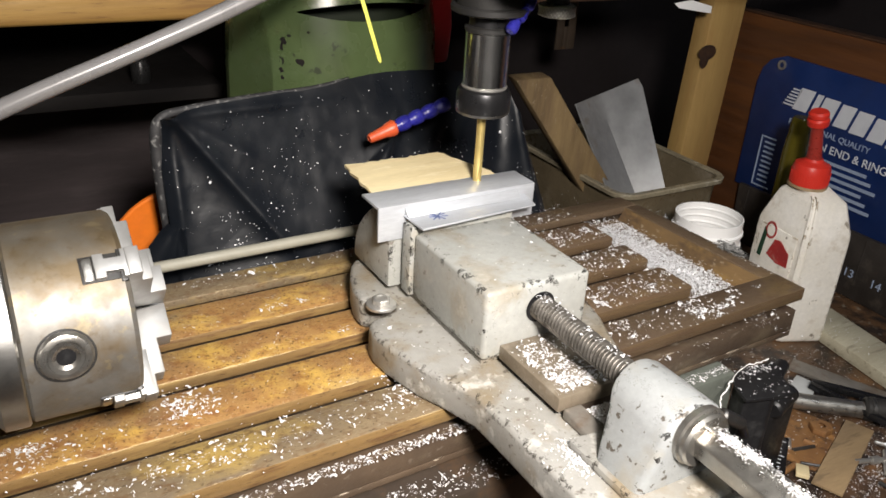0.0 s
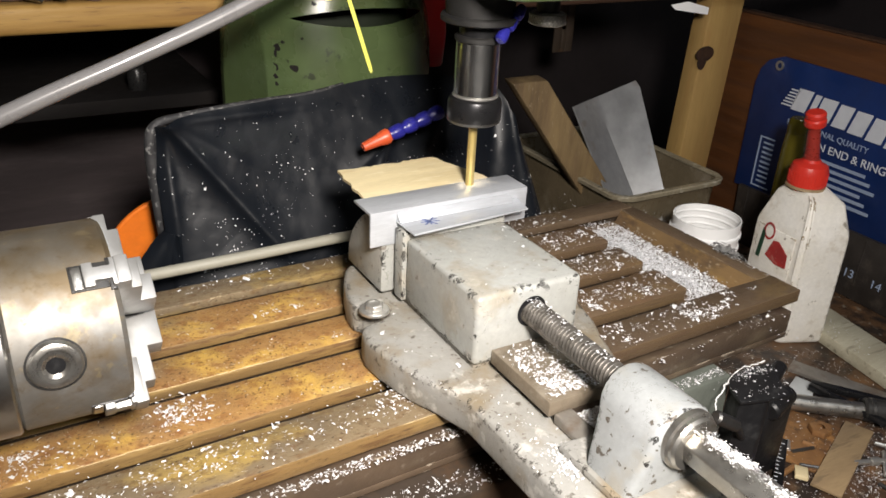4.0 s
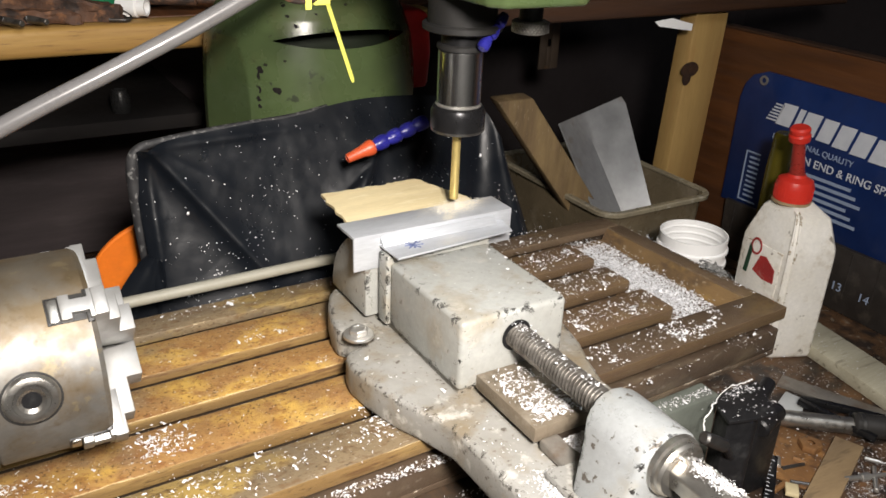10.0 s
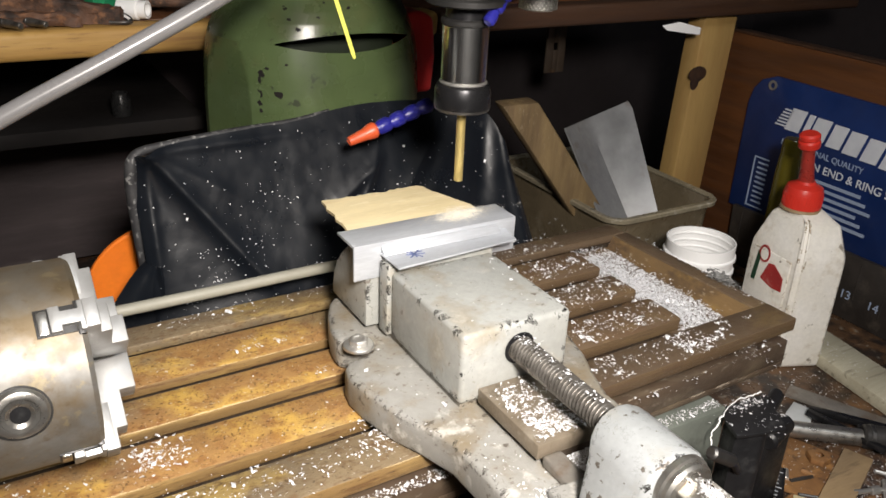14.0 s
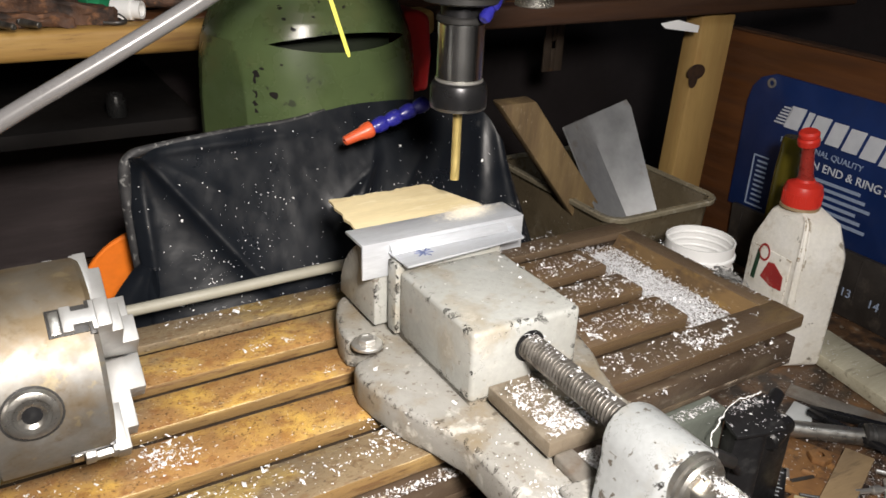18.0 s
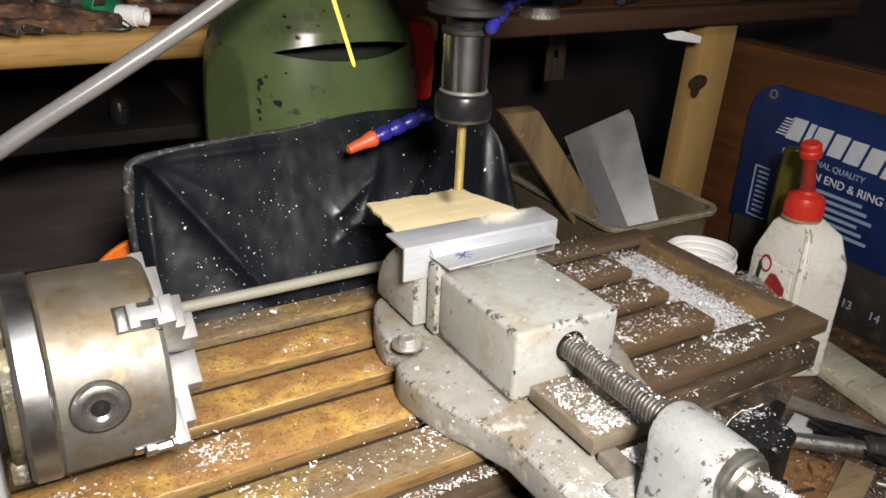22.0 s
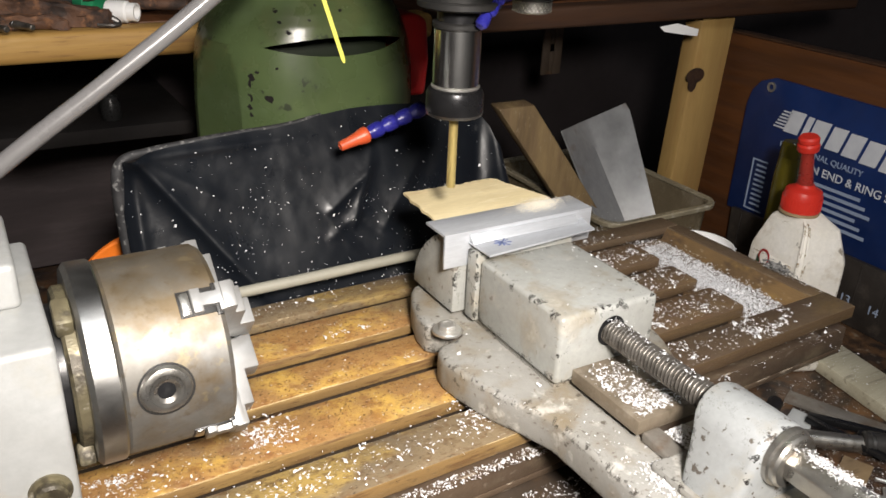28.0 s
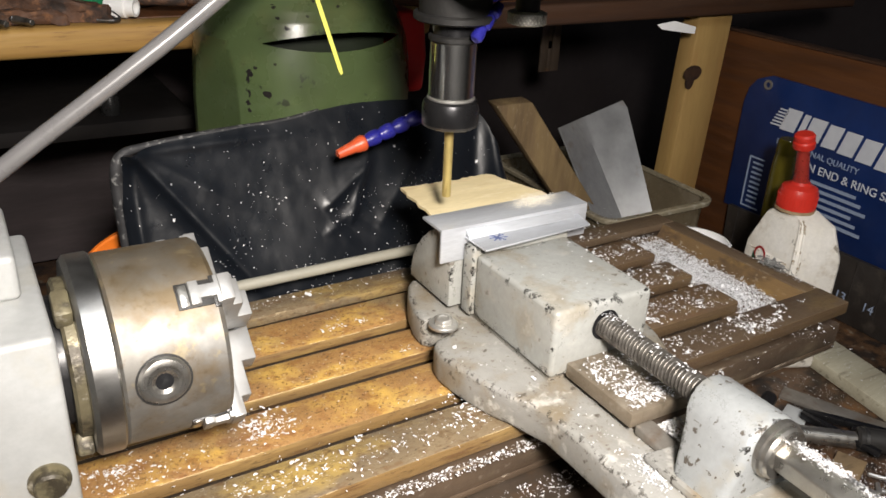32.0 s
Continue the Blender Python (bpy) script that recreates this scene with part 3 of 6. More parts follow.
# ---- the room ----
def room():
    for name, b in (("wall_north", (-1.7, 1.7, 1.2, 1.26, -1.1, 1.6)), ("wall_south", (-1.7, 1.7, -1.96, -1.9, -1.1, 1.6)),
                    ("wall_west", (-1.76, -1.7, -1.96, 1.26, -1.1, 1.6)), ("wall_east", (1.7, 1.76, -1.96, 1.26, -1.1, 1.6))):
        single(name, box(*b), BOUNCEWALL if name == "wall_south" else GLOOMWALL if name in ("wall_east", "wall_north") else WALL, (b[0], b[2], b[4]), "plain workshop wall in the gloom", "wall", kind="structure")
    single("ceiling", box(-1.76, 1.76, -1.96, 1.26, 1.6, 1.66), BOUNCEWALL, (0, 0, 1.6), "unseen pale ceiling that bounces light", "ceiling", kind="structure")
    single("floor", box(-1.76, 1.76, -1.96, 1.26, -1.16, -1.1), WALL, (0, 0, -1.1), "dark workshop floor", "floor", kind="structure")


room()


def bench():
    t = thing("workbench", (0.4, 0.4, -1.1), "grimy oil-stained workbench under the milling machine", "workbench")
    part("top", box(-0.9, 1.02, -0.34, 1.1, -0.325, -0.285, 0.003), BENCH, t)
    for x in (-0.85, 0.95):
        for y in (-0.3, 1.04):
            part("leg", box(x - 0.04, x + 0.04, y - 0.04, y + 0.04, -1.1, -0.325), OLDWOOD, t)


bench()


# ---- the milling table ----
def skewed(bm):
    """The vise stands a little askew: the table runs off by about a degree against it."""
    for v in bm.verts:
        v.co.y += 0.018 * v.co.x
    return bm


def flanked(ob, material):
    """Front-facing faces get a second material; their shading is in its colour."""
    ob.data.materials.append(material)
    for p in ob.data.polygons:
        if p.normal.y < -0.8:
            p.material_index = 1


def milling_table():
    t = thing("milling_table", (0, 0.15, -0.057), "rusty cast-iron milling table with long T-slots and a chip trough", "milling table")
    x0, x1 = -0.75, 0.4225
    f0, f1 = -0.0068, 0.0112
    # Slot floor brown, walls and stems dark: the slots' shade as colour.
    part("bed", skewed(box(x0, 0.40, 0.03, 0.29, -0.05, -0.034)), RUSTSLOPE, t, "brown floor in the tone of the shaded slots")
    part("trough_floor", skewed(box(0.300, 0.3778, 0.0495, 0.2615, -0.034, -0.0155)), RUST, t)
    part("front_ledge", skewed(prism([(x0, f0), (0.4165, f1), (0.40, 0.29), (x0, 0.29)], "z", -0.057, -0.0505, 0.0012)), LEDGE, t)
    part("front_lip", skewed(prism([(x0, f0), (0.4165, f1), (0.4155, 0.03), (x0, 0.03)], "z", -0.0503, -0.0250, 0.0012)), LEDGE, t, "lower lip of the table front")
    part("front_web", skewed(prism([(x0, f0 + 0.013), (0.408, f1 + 0.013), (0.408, 0.0298), (x0, 0.0298)], "z", -0.0248, -0.0148)), LEDGE, t)
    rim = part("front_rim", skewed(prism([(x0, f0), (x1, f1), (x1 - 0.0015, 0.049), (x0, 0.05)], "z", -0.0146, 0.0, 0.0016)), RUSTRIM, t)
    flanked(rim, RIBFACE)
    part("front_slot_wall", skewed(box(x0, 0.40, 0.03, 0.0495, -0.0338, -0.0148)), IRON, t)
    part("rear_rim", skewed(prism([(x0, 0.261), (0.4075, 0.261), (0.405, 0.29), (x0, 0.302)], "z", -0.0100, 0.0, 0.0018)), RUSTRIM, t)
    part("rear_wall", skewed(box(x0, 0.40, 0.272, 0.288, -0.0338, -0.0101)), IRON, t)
    end = prism([(x1 - 0.0015, -0.0146), (x1 - 0.0015, -0.0006), (0.3995, -0.0006), (0.3985, -0.029)], "y", 0.0492, 0.2612, 0.001)
    slope = prism([(0.3998, -0.0018), (0.3815, -0.0150), (0.378, -0.0162), (0.378, -0.029), (0.3982, -0.029)], "y", 0.0494, 0.2610)
    for v in end.verts[:] + slope.verts[:]:
        if v.co.x > 0.39:
            v.co.x -= 0.05 * (v.co.y - 0.05)
    part("trough_slope", skewed(slope), RUSTSLOPE, t, "golden-brown stained slope of the chip trough")
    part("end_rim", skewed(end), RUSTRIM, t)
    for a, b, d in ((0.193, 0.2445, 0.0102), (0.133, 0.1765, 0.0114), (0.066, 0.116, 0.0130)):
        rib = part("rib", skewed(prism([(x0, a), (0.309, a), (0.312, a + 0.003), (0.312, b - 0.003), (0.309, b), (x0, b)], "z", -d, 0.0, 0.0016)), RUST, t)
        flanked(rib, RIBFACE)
        # Dark iron carries the shade under the rib.
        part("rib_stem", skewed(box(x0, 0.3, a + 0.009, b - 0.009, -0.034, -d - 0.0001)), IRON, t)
    ON_TABLE.append(t)


milling_table()


def screw_thread(x, z, length):
    """A helical thread along -y; its seam lies underneath."""
    pitch, steps, turns = 0.0036, 40, int(length / 0.0036)
    shape = ((0.0086, 0.0), (0.0104, 0.20), (0.0107, 0.34), (0.0104, 0.48), (0.0086, 0.70))
    bm = bmesh.new()
    rings = []
    for k in range(turns):
        for r, f in shape:
            row = []
            for i in range(steps + 1):
                a = 2 * math.pi * i / steps - math.pi / 2
                h = (k + f + i / steps) * pitch - pitch
                row.append(bm.verts.new((x + r * math.cos(a), -h, z + r * math.sin(a))))
            rings.append(row)
    for p, q in zip(rings, rings[1:]):
        for i in range(steps):
            bm.faces.new((p[i], p[i + 1], q[i + 1], q[i]))
    bmesh.ops.recalc_face_normals(bm, faces=bm.faces)
    return bm


def milling_vise():
    t = thing("milling_vise", (0.05, 0.05, 0.0), "heavy grey-painted milling vise bolted to the table, paint chipped", "vise")
    left = [(-0.02, -0.2), (-0.021, -0.06), (-0.022, -0.03), (-0.032, 0.0), (-0.043, 0.025), (-0.052, 0.06), (-0.0545, 0.082), (-0.052, 0.096), (-0.046, 0.104),
            (-0.03, 0.106), (-0.018, 0.112), (-0.016, 0.124), (-0.022, 0.132), (-0.034, 0.1345), (-0.040, 0.141), (-0.038, 0.160), (-0.030, 0.185), (-0.020, 0.205), (-0.012, 0.214)]
    ring = left + [(0.1 - x, y) for x, y in reversed(left)]
    part("base", prism(ring, "z", 0.0005, 0.031, 0.005, 3), VISEBASE, t)
    part("bed", box(0.004, 0.096, 0.006, 0.2, 0.03, 0.0366, 0.001), VISEBASE, t)
    jaw = [(0.1393, 0.0365), (0.1393, 0.106), (0.1425, 0.110), (0.157, 0.1095), (0.170, 0.105), (0.182, 0.097), (0.193, 0.087), (0.203, 0.075), (0.210, 0.062), (0.2135, 0.048), (0.2142, 0.0365)]
    part("fixed_jaw", prism(jaw, "x", -0.013, 0.113, 0.0025), VISE, t)
    part("moving_jaw", box(0.0, 0.1, 0.0, 0.118, 0.0368, 0.0985, 0.0045, 3), VISE, t, "grey block with chipped edges")
    part("jaw_plate", box(-0.003, 0.103, 0.1185, 0.1335, 0.0368, 0.1035, 0.0015), VISE, t)
    part("slide_plate", box(0.0155, 0.0865, -0.0785, -0.0005, 0.0372, 0.0498, 0.0012), SLIDE, t, "bare steel slide under the moving jaw")
    part("slide_key", box(0.024, 0.078, -0.078, -0.0005, 0.0312, 0.0371), IRON, t)
    web = prism([(-0.0787, 0.031), (-0.0787, 0.0400), (-0.084, 0.0405), (-0.114, 0.0365), (-0.134, 0.0355), (-0.134, 0.031)], "x", 0.0195, 0.036, 0.0035, 3)
    part("casting_web", web, FLATSTEEL, t, "sloped grey web between slide and boss")
    part("screw_hole", lathe([(0, 0), (0.0128, 0), (0.0135, 0.0008), (0, 0.0009)], Matrix.Translation((0.0513, -0.0001, 0.0762)) @ Euler((radians(90), 0, 0)).to_matrix().to_4x4()), BOOT, t, "dark rim of the screw hole")
    part("leadscrew", screw_thread(0.0513, 0.0762, 0.117), THREAD, t, "oily threaded leadscrew")
    c, top = 0.0513, 0.0735
    arch = [(c - 0.046, 0.03), (c - 0.0285, 0.068)] + [(c + 0.0275 * math.cos(a), top - 0.004 + 0.0245 * math.sin(a)) for a in np.linspace(math.pi * 0.95, math.pi * 0.05, 11)] + [(c + 0.0285, 0.068), (c + 0.046, 0.03)]
    boss = prism(arch, "y", -0.171, -0.128, 0.006, 3)
    for v in boss.verts:  # the back leans over the slide
        if v.co.y > -0.14:
            v.co.y += (v.co.z - 0.034) * 0.33
    part("screw_boss", boss, VISEBOSS, t, "rounded casting with chipped paint")
    part("boss_foot", box(c - 0.047, c + 0.047, -0.195, -0.105, 0.03, 0.0375, 0.003), VISEBASE, t)
    part("collar", lathe([(0.0, 0), (0.0212, 0), (0.0212, 0.004), (0.0195, 0.005), (0.0195, 0.008), (0.018, 0.010), (0.014, 0.010), (0, 0.010)], Matrix.Translation((c, -0.1705, top)) @ Euler((radians(90), 0, 0)).to_matrix().to_4x4()), COLLAR, t)
    bar = lathe([(0, 0), (0.0130, 0), (0.0130, 0.108), (0.0105, 0.112), (0, 0.112)], Matrix.Translation((c, -0.178, top)) @ Euler((radians(90), radians(22), 0)).to_matrix().to_4x4(), 6)
    part("drive_shank", bevelled(bar, 0.0012), COLLAR, t, "hexagonal steel shank strewn with chips")
    part("washer", lathe([(0.005, 0), (0.0135, 0), (0.0135, 0.0022), (0.0128, 0.0028), (0.005, 0.0028)], Matrix.Translation((-0.028, 0.1215, 0.031))), STEEL, t)
    nut = lathe([(0, 0), (0.0086, 0), (0.0086, 0.0042), (0.0078, 0.0054), (0.0052, 0.0054), (0.0048, 0.0046), (0, 0.0046)], Matrix.Translation((-0.028, 0.1215, 0.0338)), 6)
    part("hold_down_bolt", bevelled(nut, 0.0005), STEEL, t, "dished hexagon bolt head")
    ON_TABLE.append(t)


milling_vise()


def work_piece():
    t = thing("aluminium_angle", (0.05, 0.14, 0.09), "milled aluminium angle clamped upright in the vise", "workpiece")
    part("top_flange", box(-0.0255, 0.138, 0.139, 0.171, 0.1155, 0.1182, 0.0004), ALU, t)
    part("web", box(-0.0255, 0.138, 0.1362, 0.1389, 0.0855, 0.1182, 0.0004), ALU, t)
    ON_TABLE.append(t)
    s = thing("aluminium_strip", (0.06, 0.12, 0.1), "flat aluminium strip with blue marker scribble on the vise", "metal strip")
    part("strip", prism([(0.0, 0.1028), (0.1225, 0.1112), (0.1275, 0.1358), (-0.0015, 0.1358)], "z", 0.1066, 0.1086, 0.0004, 1), ALU, s)
    part("upright", prism([(0.1275, 0.1087), (0.1358, 0.1087), (0.1358, 0.1152), (0.1345, 0.1152)], "x", -0.0005, 0.117, 0.0005), ALU, s, "bright bevelled back edge")
    for line in (((0.0175, 0.1165), (0.0235, 0.1205), (0.0315, 0.1285)), ((0.0195, 0.1275), (0.0240, 0.1205), (0.0285, 0.1140)), ((0.0165, 0.1225), (0.0240, 0.1212), (0.0335, 0.1195)), ((0.0225, 0.1285), (0.0245, 0.1210), (0.0230, 0.1150)),
                 ((0.0205, 0.1190), (0.0260, 0.1235), (0.0330, 0.1245))):
        part("marker_stroke", tube([(x, y, 0.1082) for x, y in line], 0.0009, 24, 6), INK, s, "blue marker stroke")
    ON_TABLE.append(s)
    p = single("plywood_piece", ply_sheet(), PLY, (0.05, 0.21, 0.1145), "thin pale plywood offcut with a ragged edge beside the aluminium", "plywood")
    ON_TABLE.append(p)


def ply_sheet():
    rnd = random.Random(7)
    ring = [(-0.0155, 0.1715), (0.1165, 0.1725), (0.1165, 0.182)]
    ring += [(0.1165 - 0.0011 * k - rnd.uniform(0, 0.0022), 0.183 + k * 0.0032) for k in range(1, 17)]
    ring += [(0.0985, 0.2405), (0.0930, 0.2462)]
    ring += [(0.090 - k * 0.0046, 0.2458 + rnd.uniform(-0.0013, 0.0010) - (0.0022 if k in (7, 8, 14) else 0)) for k in range(21)]
    ring += [(-0.009, 0.2465), (-0.010, 0.232), (-0.0125, 0.226), (-0.0110, 0.21), (-0.0145, 0.199), (-0.0130, 0.188)]
    return prism(ring, "z", 0.1145, 0.1175, 0.0003, 1)


work_piece()


# ---- the dividing head and its chuck ----
CY, CZ = 0.0975, 0.0975


def along_x(x):
    return Matrix.Translation((x, CY, CZ)) @ Euler((0, radians(90), 0)).to_matrix().to_4x4()


def dividing_head():
    t = thing("dividing_head", (-0.42, 0.1, 0.0), "silver dividing head with a tarnished four-jaw chuck on the table", "dividing head")
    part("body", box(-0.54, -0.347, 0.02, 0.18, 0.0006, 0.158, 0.004, 3), CASTING, t)
    part("cap", box(-0.52, -0.358, 0.075, 0.165, 0.1575, 0.187, 0.004, 3), CASTING, t)
    part("rear_hub", box(-0.6, -0.5405, 0.05, 0.15, 0.01, 0.15, 0.01, 3), CASTING, t)
    b = lathe([(0, 0), (0.0125, 0), (0.0125, 0.002), (0.0095, 0.0025), (0.0095, 0.008), (0.008, 0.0095), (0, 0.0095)], Matrix.Translation((-0.3635, 0.0202, 0.062)) @ Euler((radians(90), 0, 0)).to_matrix().to_4x4(), 24)
    part("clamp_bolt", b, DIRTYCAST, t, "yellowed bolt head")
    # Neck kept black: the shade of the gap is put into its colour.
    part("spindle_neck", lathe([(0, 0), (0.044, 0), (0.044, 0.006), (0, 0.006)], along_x(-0.3470), 64), BOOT, t, "neck behind the nose, black for the shaded gap")
    part("nose", lathe([(0, 0), (0.0525, 0), (0.055, 0.002), (0.055, 0.0084), (0, 0.0084)], along_x(-0.3411), 64), DIRTYCAST, t, "dirty yellowed nose casting")
    for a in (62, -58, 182):
        turn = Matrix.Translation((0, CY, CZ)) @ Euler((radians(-a), 0, 0)).to_matrix().to_4x4()
        part("mounting_lug", moved(box(-0.3440, -0.3326, -0.0665, -0.050, -0.0105, 0.0105, 0.003), turn), DIRTYCAST, t)
    part("back_plate", lathe([(0, 0), (0.0655, 0), (0.069, 0.003), (0.069, 0.017), (0.0675, 0.0185), (0, 0.0185)], along_x(-0.3325), 96), RINGSTEEL, t, "bright steel backplate ring")
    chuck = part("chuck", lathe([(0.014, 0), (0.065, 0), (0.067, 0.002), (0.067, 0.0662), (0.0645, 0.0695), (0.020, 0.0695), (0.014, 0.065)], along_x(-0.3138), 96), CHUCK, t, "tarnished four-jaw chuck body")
    for a in (50, 140, 230, 320):
        turn = Matrix.Translation((0, CY, CZ)) @ Euler((radians(-a), 0, 0)).to_matrix().to_4x4()
        # local: -y points outwards
        jaw = prism([(-0.2445, -0.0722), (-0.2360, -0.0722), (-0.2360, -0.0590), (-0.2290, -0.0590), (-0.2290, -0.0340), (-0.2185, -0.0340), (-0.2185, -0.009), (-0.2445, -0.012)], "z", -0.0095, 0.0095, 0.0007)
        part("jaw", moved(jaw, turn), JAW, chuck, "stepped pale steel jaw")
        key = prism([(-0.2640, -0.0083), (-0.2575, -0.0083), (-0.2575, -0.0045), (-0.2473, -0.0045), (-0.2473, -0.0096), (-0.2375, -0.0096), (-0.2375, 0.0096), (-0.2473, 0.0096), (-0.2473, 0.0045), (-0.2575, 0.0045), (-0.2575, 0.0083), (-0.2640, 0.0083)], "z", 0.04, 0.0712, 0.0005)
        part("screw_end", moved(box(-0.2708, -0.2646, -0.0682, -0.055, -0.0078, 0.0078, 0.0008), turn), COLLAR, chuck, "bright end of the jaw screw")
        part("jaw_key", moved(key, turn @ Euler((radians(90), 0, 0)).to_matrix().to_4x4()), JAW, chuck, "pale steel jaw key")
        # Raised black boxes: the shade down in the slot is put into colour.
        part("jaw_slot", moved(joined(box(-0.2722, -0.2492, -0.0674, -0.05, -0.0091, 0.0091, 0.0003), box(-0.2491, -0.2450, -0.0674, -0.05, -0.0112, 0.0112, 0.0003)), turn), BLACK, chuck, "black fill standing for the shaded jaw slot")
    for a in (6,):
        turn = Matrix.Translation((-0.289, CY, CZ)) @ Euler((radians(90 - a), 0, 0)).to_matrix().to_4x4()

        def inset(bm):
            for v in bm.verts:
                v.co.z += math.sqrt(0.067 ** 2 - min(abs(v.co.y), 0.06) ** 2) - 0.067
            return moved(bm, turn)

        one = Matrix.Identity(4)
        # Groove ring and hole disc stand proud; their depth's shade is black colour.
        part("socket_groove", inset(lathe([(0.0166, 0.062), (0.0180, 0.062), (0.0180, 0.0673), (0.0166, 0.0673)], one, 48)), BLACK, chuck, "black ring standing for the groove round the socket")
        part("key_socket", inset(lathe([(0.0108, 0.062), (0.0108, 0.0699), (0.0118, 0.0702), (0.0150, 0.0694), (0.0164, 0.0676), (0.0164, 0.062)], one, 48)), COLLAR, chuck, "polished key socket")
        part("socket_bevel", inset(lathe([(0.0050, 0.062), (0.0050, 0.0673), (0.0078, 0.0688), (0.0083, 0.0693), (0.0106, 0.0698), (0.0106, 0.062)], one, 48)), COLLAR, chuck, "bright bevel of the key socket")
        part("socket_hole_disc", inset(lathe([(0, 0.0660), (0.0060, 0.0660), (0.0060, 0.0677), (0, 0.0677)], one, 24)), BOOT, chuck)
    ON_TABLE.append(t)


dividing_head()


def grey_pipe():
    p = single("grey_pipe", tube([(-0.34, 0.303, 0.0125), (-0.186, 0.301, 0.0148), (-0.094, 0.300, 0.0162), (0.017, 0.299, 0.0182), (0.1, 0.297, 0.0175)], 0.0058, 30), GREYROD, (-0.1, 0.295, 0.0), "grey plastic pipe lying along the table's rear edge", "pipe")
    ON_TABLE.append(p)


grey_pipe()


# ---- the milling head ----
AX, AY = 0.0895, 0.1625


def milling_head():
    t = thing("machine_spindle_unit", (AX, AY, 0.269), "dark underside of a milling machine spindle unit", "milling machine")
    up = Matrix.Translation((AX, AY, 0.0))
    part("quill_disc", lathe([(0, 0.2730), (0.032, 0.2730), (0.0345, 0.2745), (0.0345, 0.2785), (0.033, 0.280), (0, 0.280)], up, 64), SOOTIRON, t)
    part("quill", lathe([(0, 0.280), (0.030, 0.280), (0.030, 0.34), (0, 0.34)], up, 64), SOOTIRON, t)
    cast = prism([(0.054, 0.075), (0.064, 0.062), (0.137, 0.058), (0.150, 0.07), (0.154, 0.2), (0.054, 0.2)], "z", 0.306, 0.42, 0.004, 3)
    part("feed_housing", cast, GREEN, t, "pale green scuffed feed housing")
    # Unseen upper housing, added this wide to shade the column, plate and rail.
    part("housing", box(-0.01, 0.30, 0.03, 0.36, 0.421, 0.85, 0.02, 3), GREEN, t)
    part("housing_base", box(0.02, 0.165, 0.2005, 0.35, 0.33, 0.4205, 0.01, 3), BLACK, t)
    bm = lathe([(0, 0), (0.0145, 0), (0.0165, 0.0015), (0.0165, 0.0105), (0.0145, 0.012), (0, 0.012)], Matrix.Translation((0.175, 0.18, 0.2625)), 40)
    part("knurled_knob", bm, STEEL, t, "knurled steel knob")
    ridges = bmesh.new()
    for k in range(30):
        for lean in (-38, 38):
            a = 12 * k
            m = Matrix.Translation((0.175, 0.18, 0.2685)) @ pose(0, 0, 0, 0, 0, a) @ Matrix.Translation((0.0165, 0, 0)) @ pose(0, 0, 0, lean, 0, 0)
            bmesh.ops.create_cube(ridges, size=1, matrix=m @ Matrix.Diagonal((0.0016, 0.0011, 0.0115, 1)))
    part("knurling", ridges, KNURL, t, smooth=False)
    part("knob_stem", lathe([(0, 0), (0.011, 0), (0.011, 0.09), (0, 0.09)], Matrix.Translation((0.175, 0.18, 0.2746)), 24), BLACK, t)
    ON_HEAD.append(t)
    c = thing("collet_chuck", (AX, AY, 0.178), "polished steel collet chuck gripping a gold-coated end mill", "collet chuck")
    part("barrel", lathe([(0, 0.2098), (0.0188, 0.2098), (0.0196, 0.2108), (0.0196, 0.2560), (0.0190, 0.2568), (0, 0.2568)], up, 64), BARREL, c, "mirror-bright steel barrel")
    part("rim", lathe([(0.016, 0.2076), (0.0202, 0.2076), (0.0207, 0.2083), (0.0207, 0.2091), (0.0202, 0.2097), (0.016, 0.2097)], up, 64), STEEL, c)
    part("ring", lathe([(0, 0.2569), (0.0200, 0.2569), (0.0214, 0.258), (0.0214, 0.2610), (0.0200, 0.2622), (0, 0.2622)], up, 64), SOOTIRON, c)
    part("neck", lathe([(0, 0.2622), (0.0176, 0.2622), (0.0176, 0.2729), (0, 0.2729)], up, 48), NUTM, c)
    nut = lathe([(0, 0.1848), (0.0205, 0.1848), (0.0236, 0.1858), (0.0246, 0.1880), (0.0246, 0.2020), (0.0232, 0.2060), (0.0205, 0.2075), (0, 0.2075)], up, 64)
    part("collet_nut", nut, NUTM, c, "dark collet nut")
    part("nut_lip", lathe([(0.0206, 0.1845), (0.0222, 0.1841), (0.0240, 0.1852), (0.0247, 0.1874), (0.0236, 0.1868)], up, 64), TOOLSTEEL, c, "bright lower edge of the nut")
    flutes = bmesh.new()
    rings = []
    for i in range(35):
        z = 0.1183 + i * 0.002
        rings.append([flutes.verts.new((AX + r * math.cos(a), AY + r * math.sin(a), z)) for a, r in ((2 * math.pi * k / 24 + i * 0.09, 0.0040 if k % 12 not in (4, 5) or i > 10 else 0.0036) for k in range(24))])
    for p, q in zip(rings, rings[1:]):
        for k in range(24):
            flutes.faces.new((p[k], p[(k + 1) % 24], q[(k + 1) % 24], q[k]))
    flutes.faces.new(rings[0][::-1])
    flutes.faces.new(rings[-1])
    part("end_mill", flutes, BITMAT, c, "gold-coated end mill")
    ON_HEAD.append(c)


milling_head()


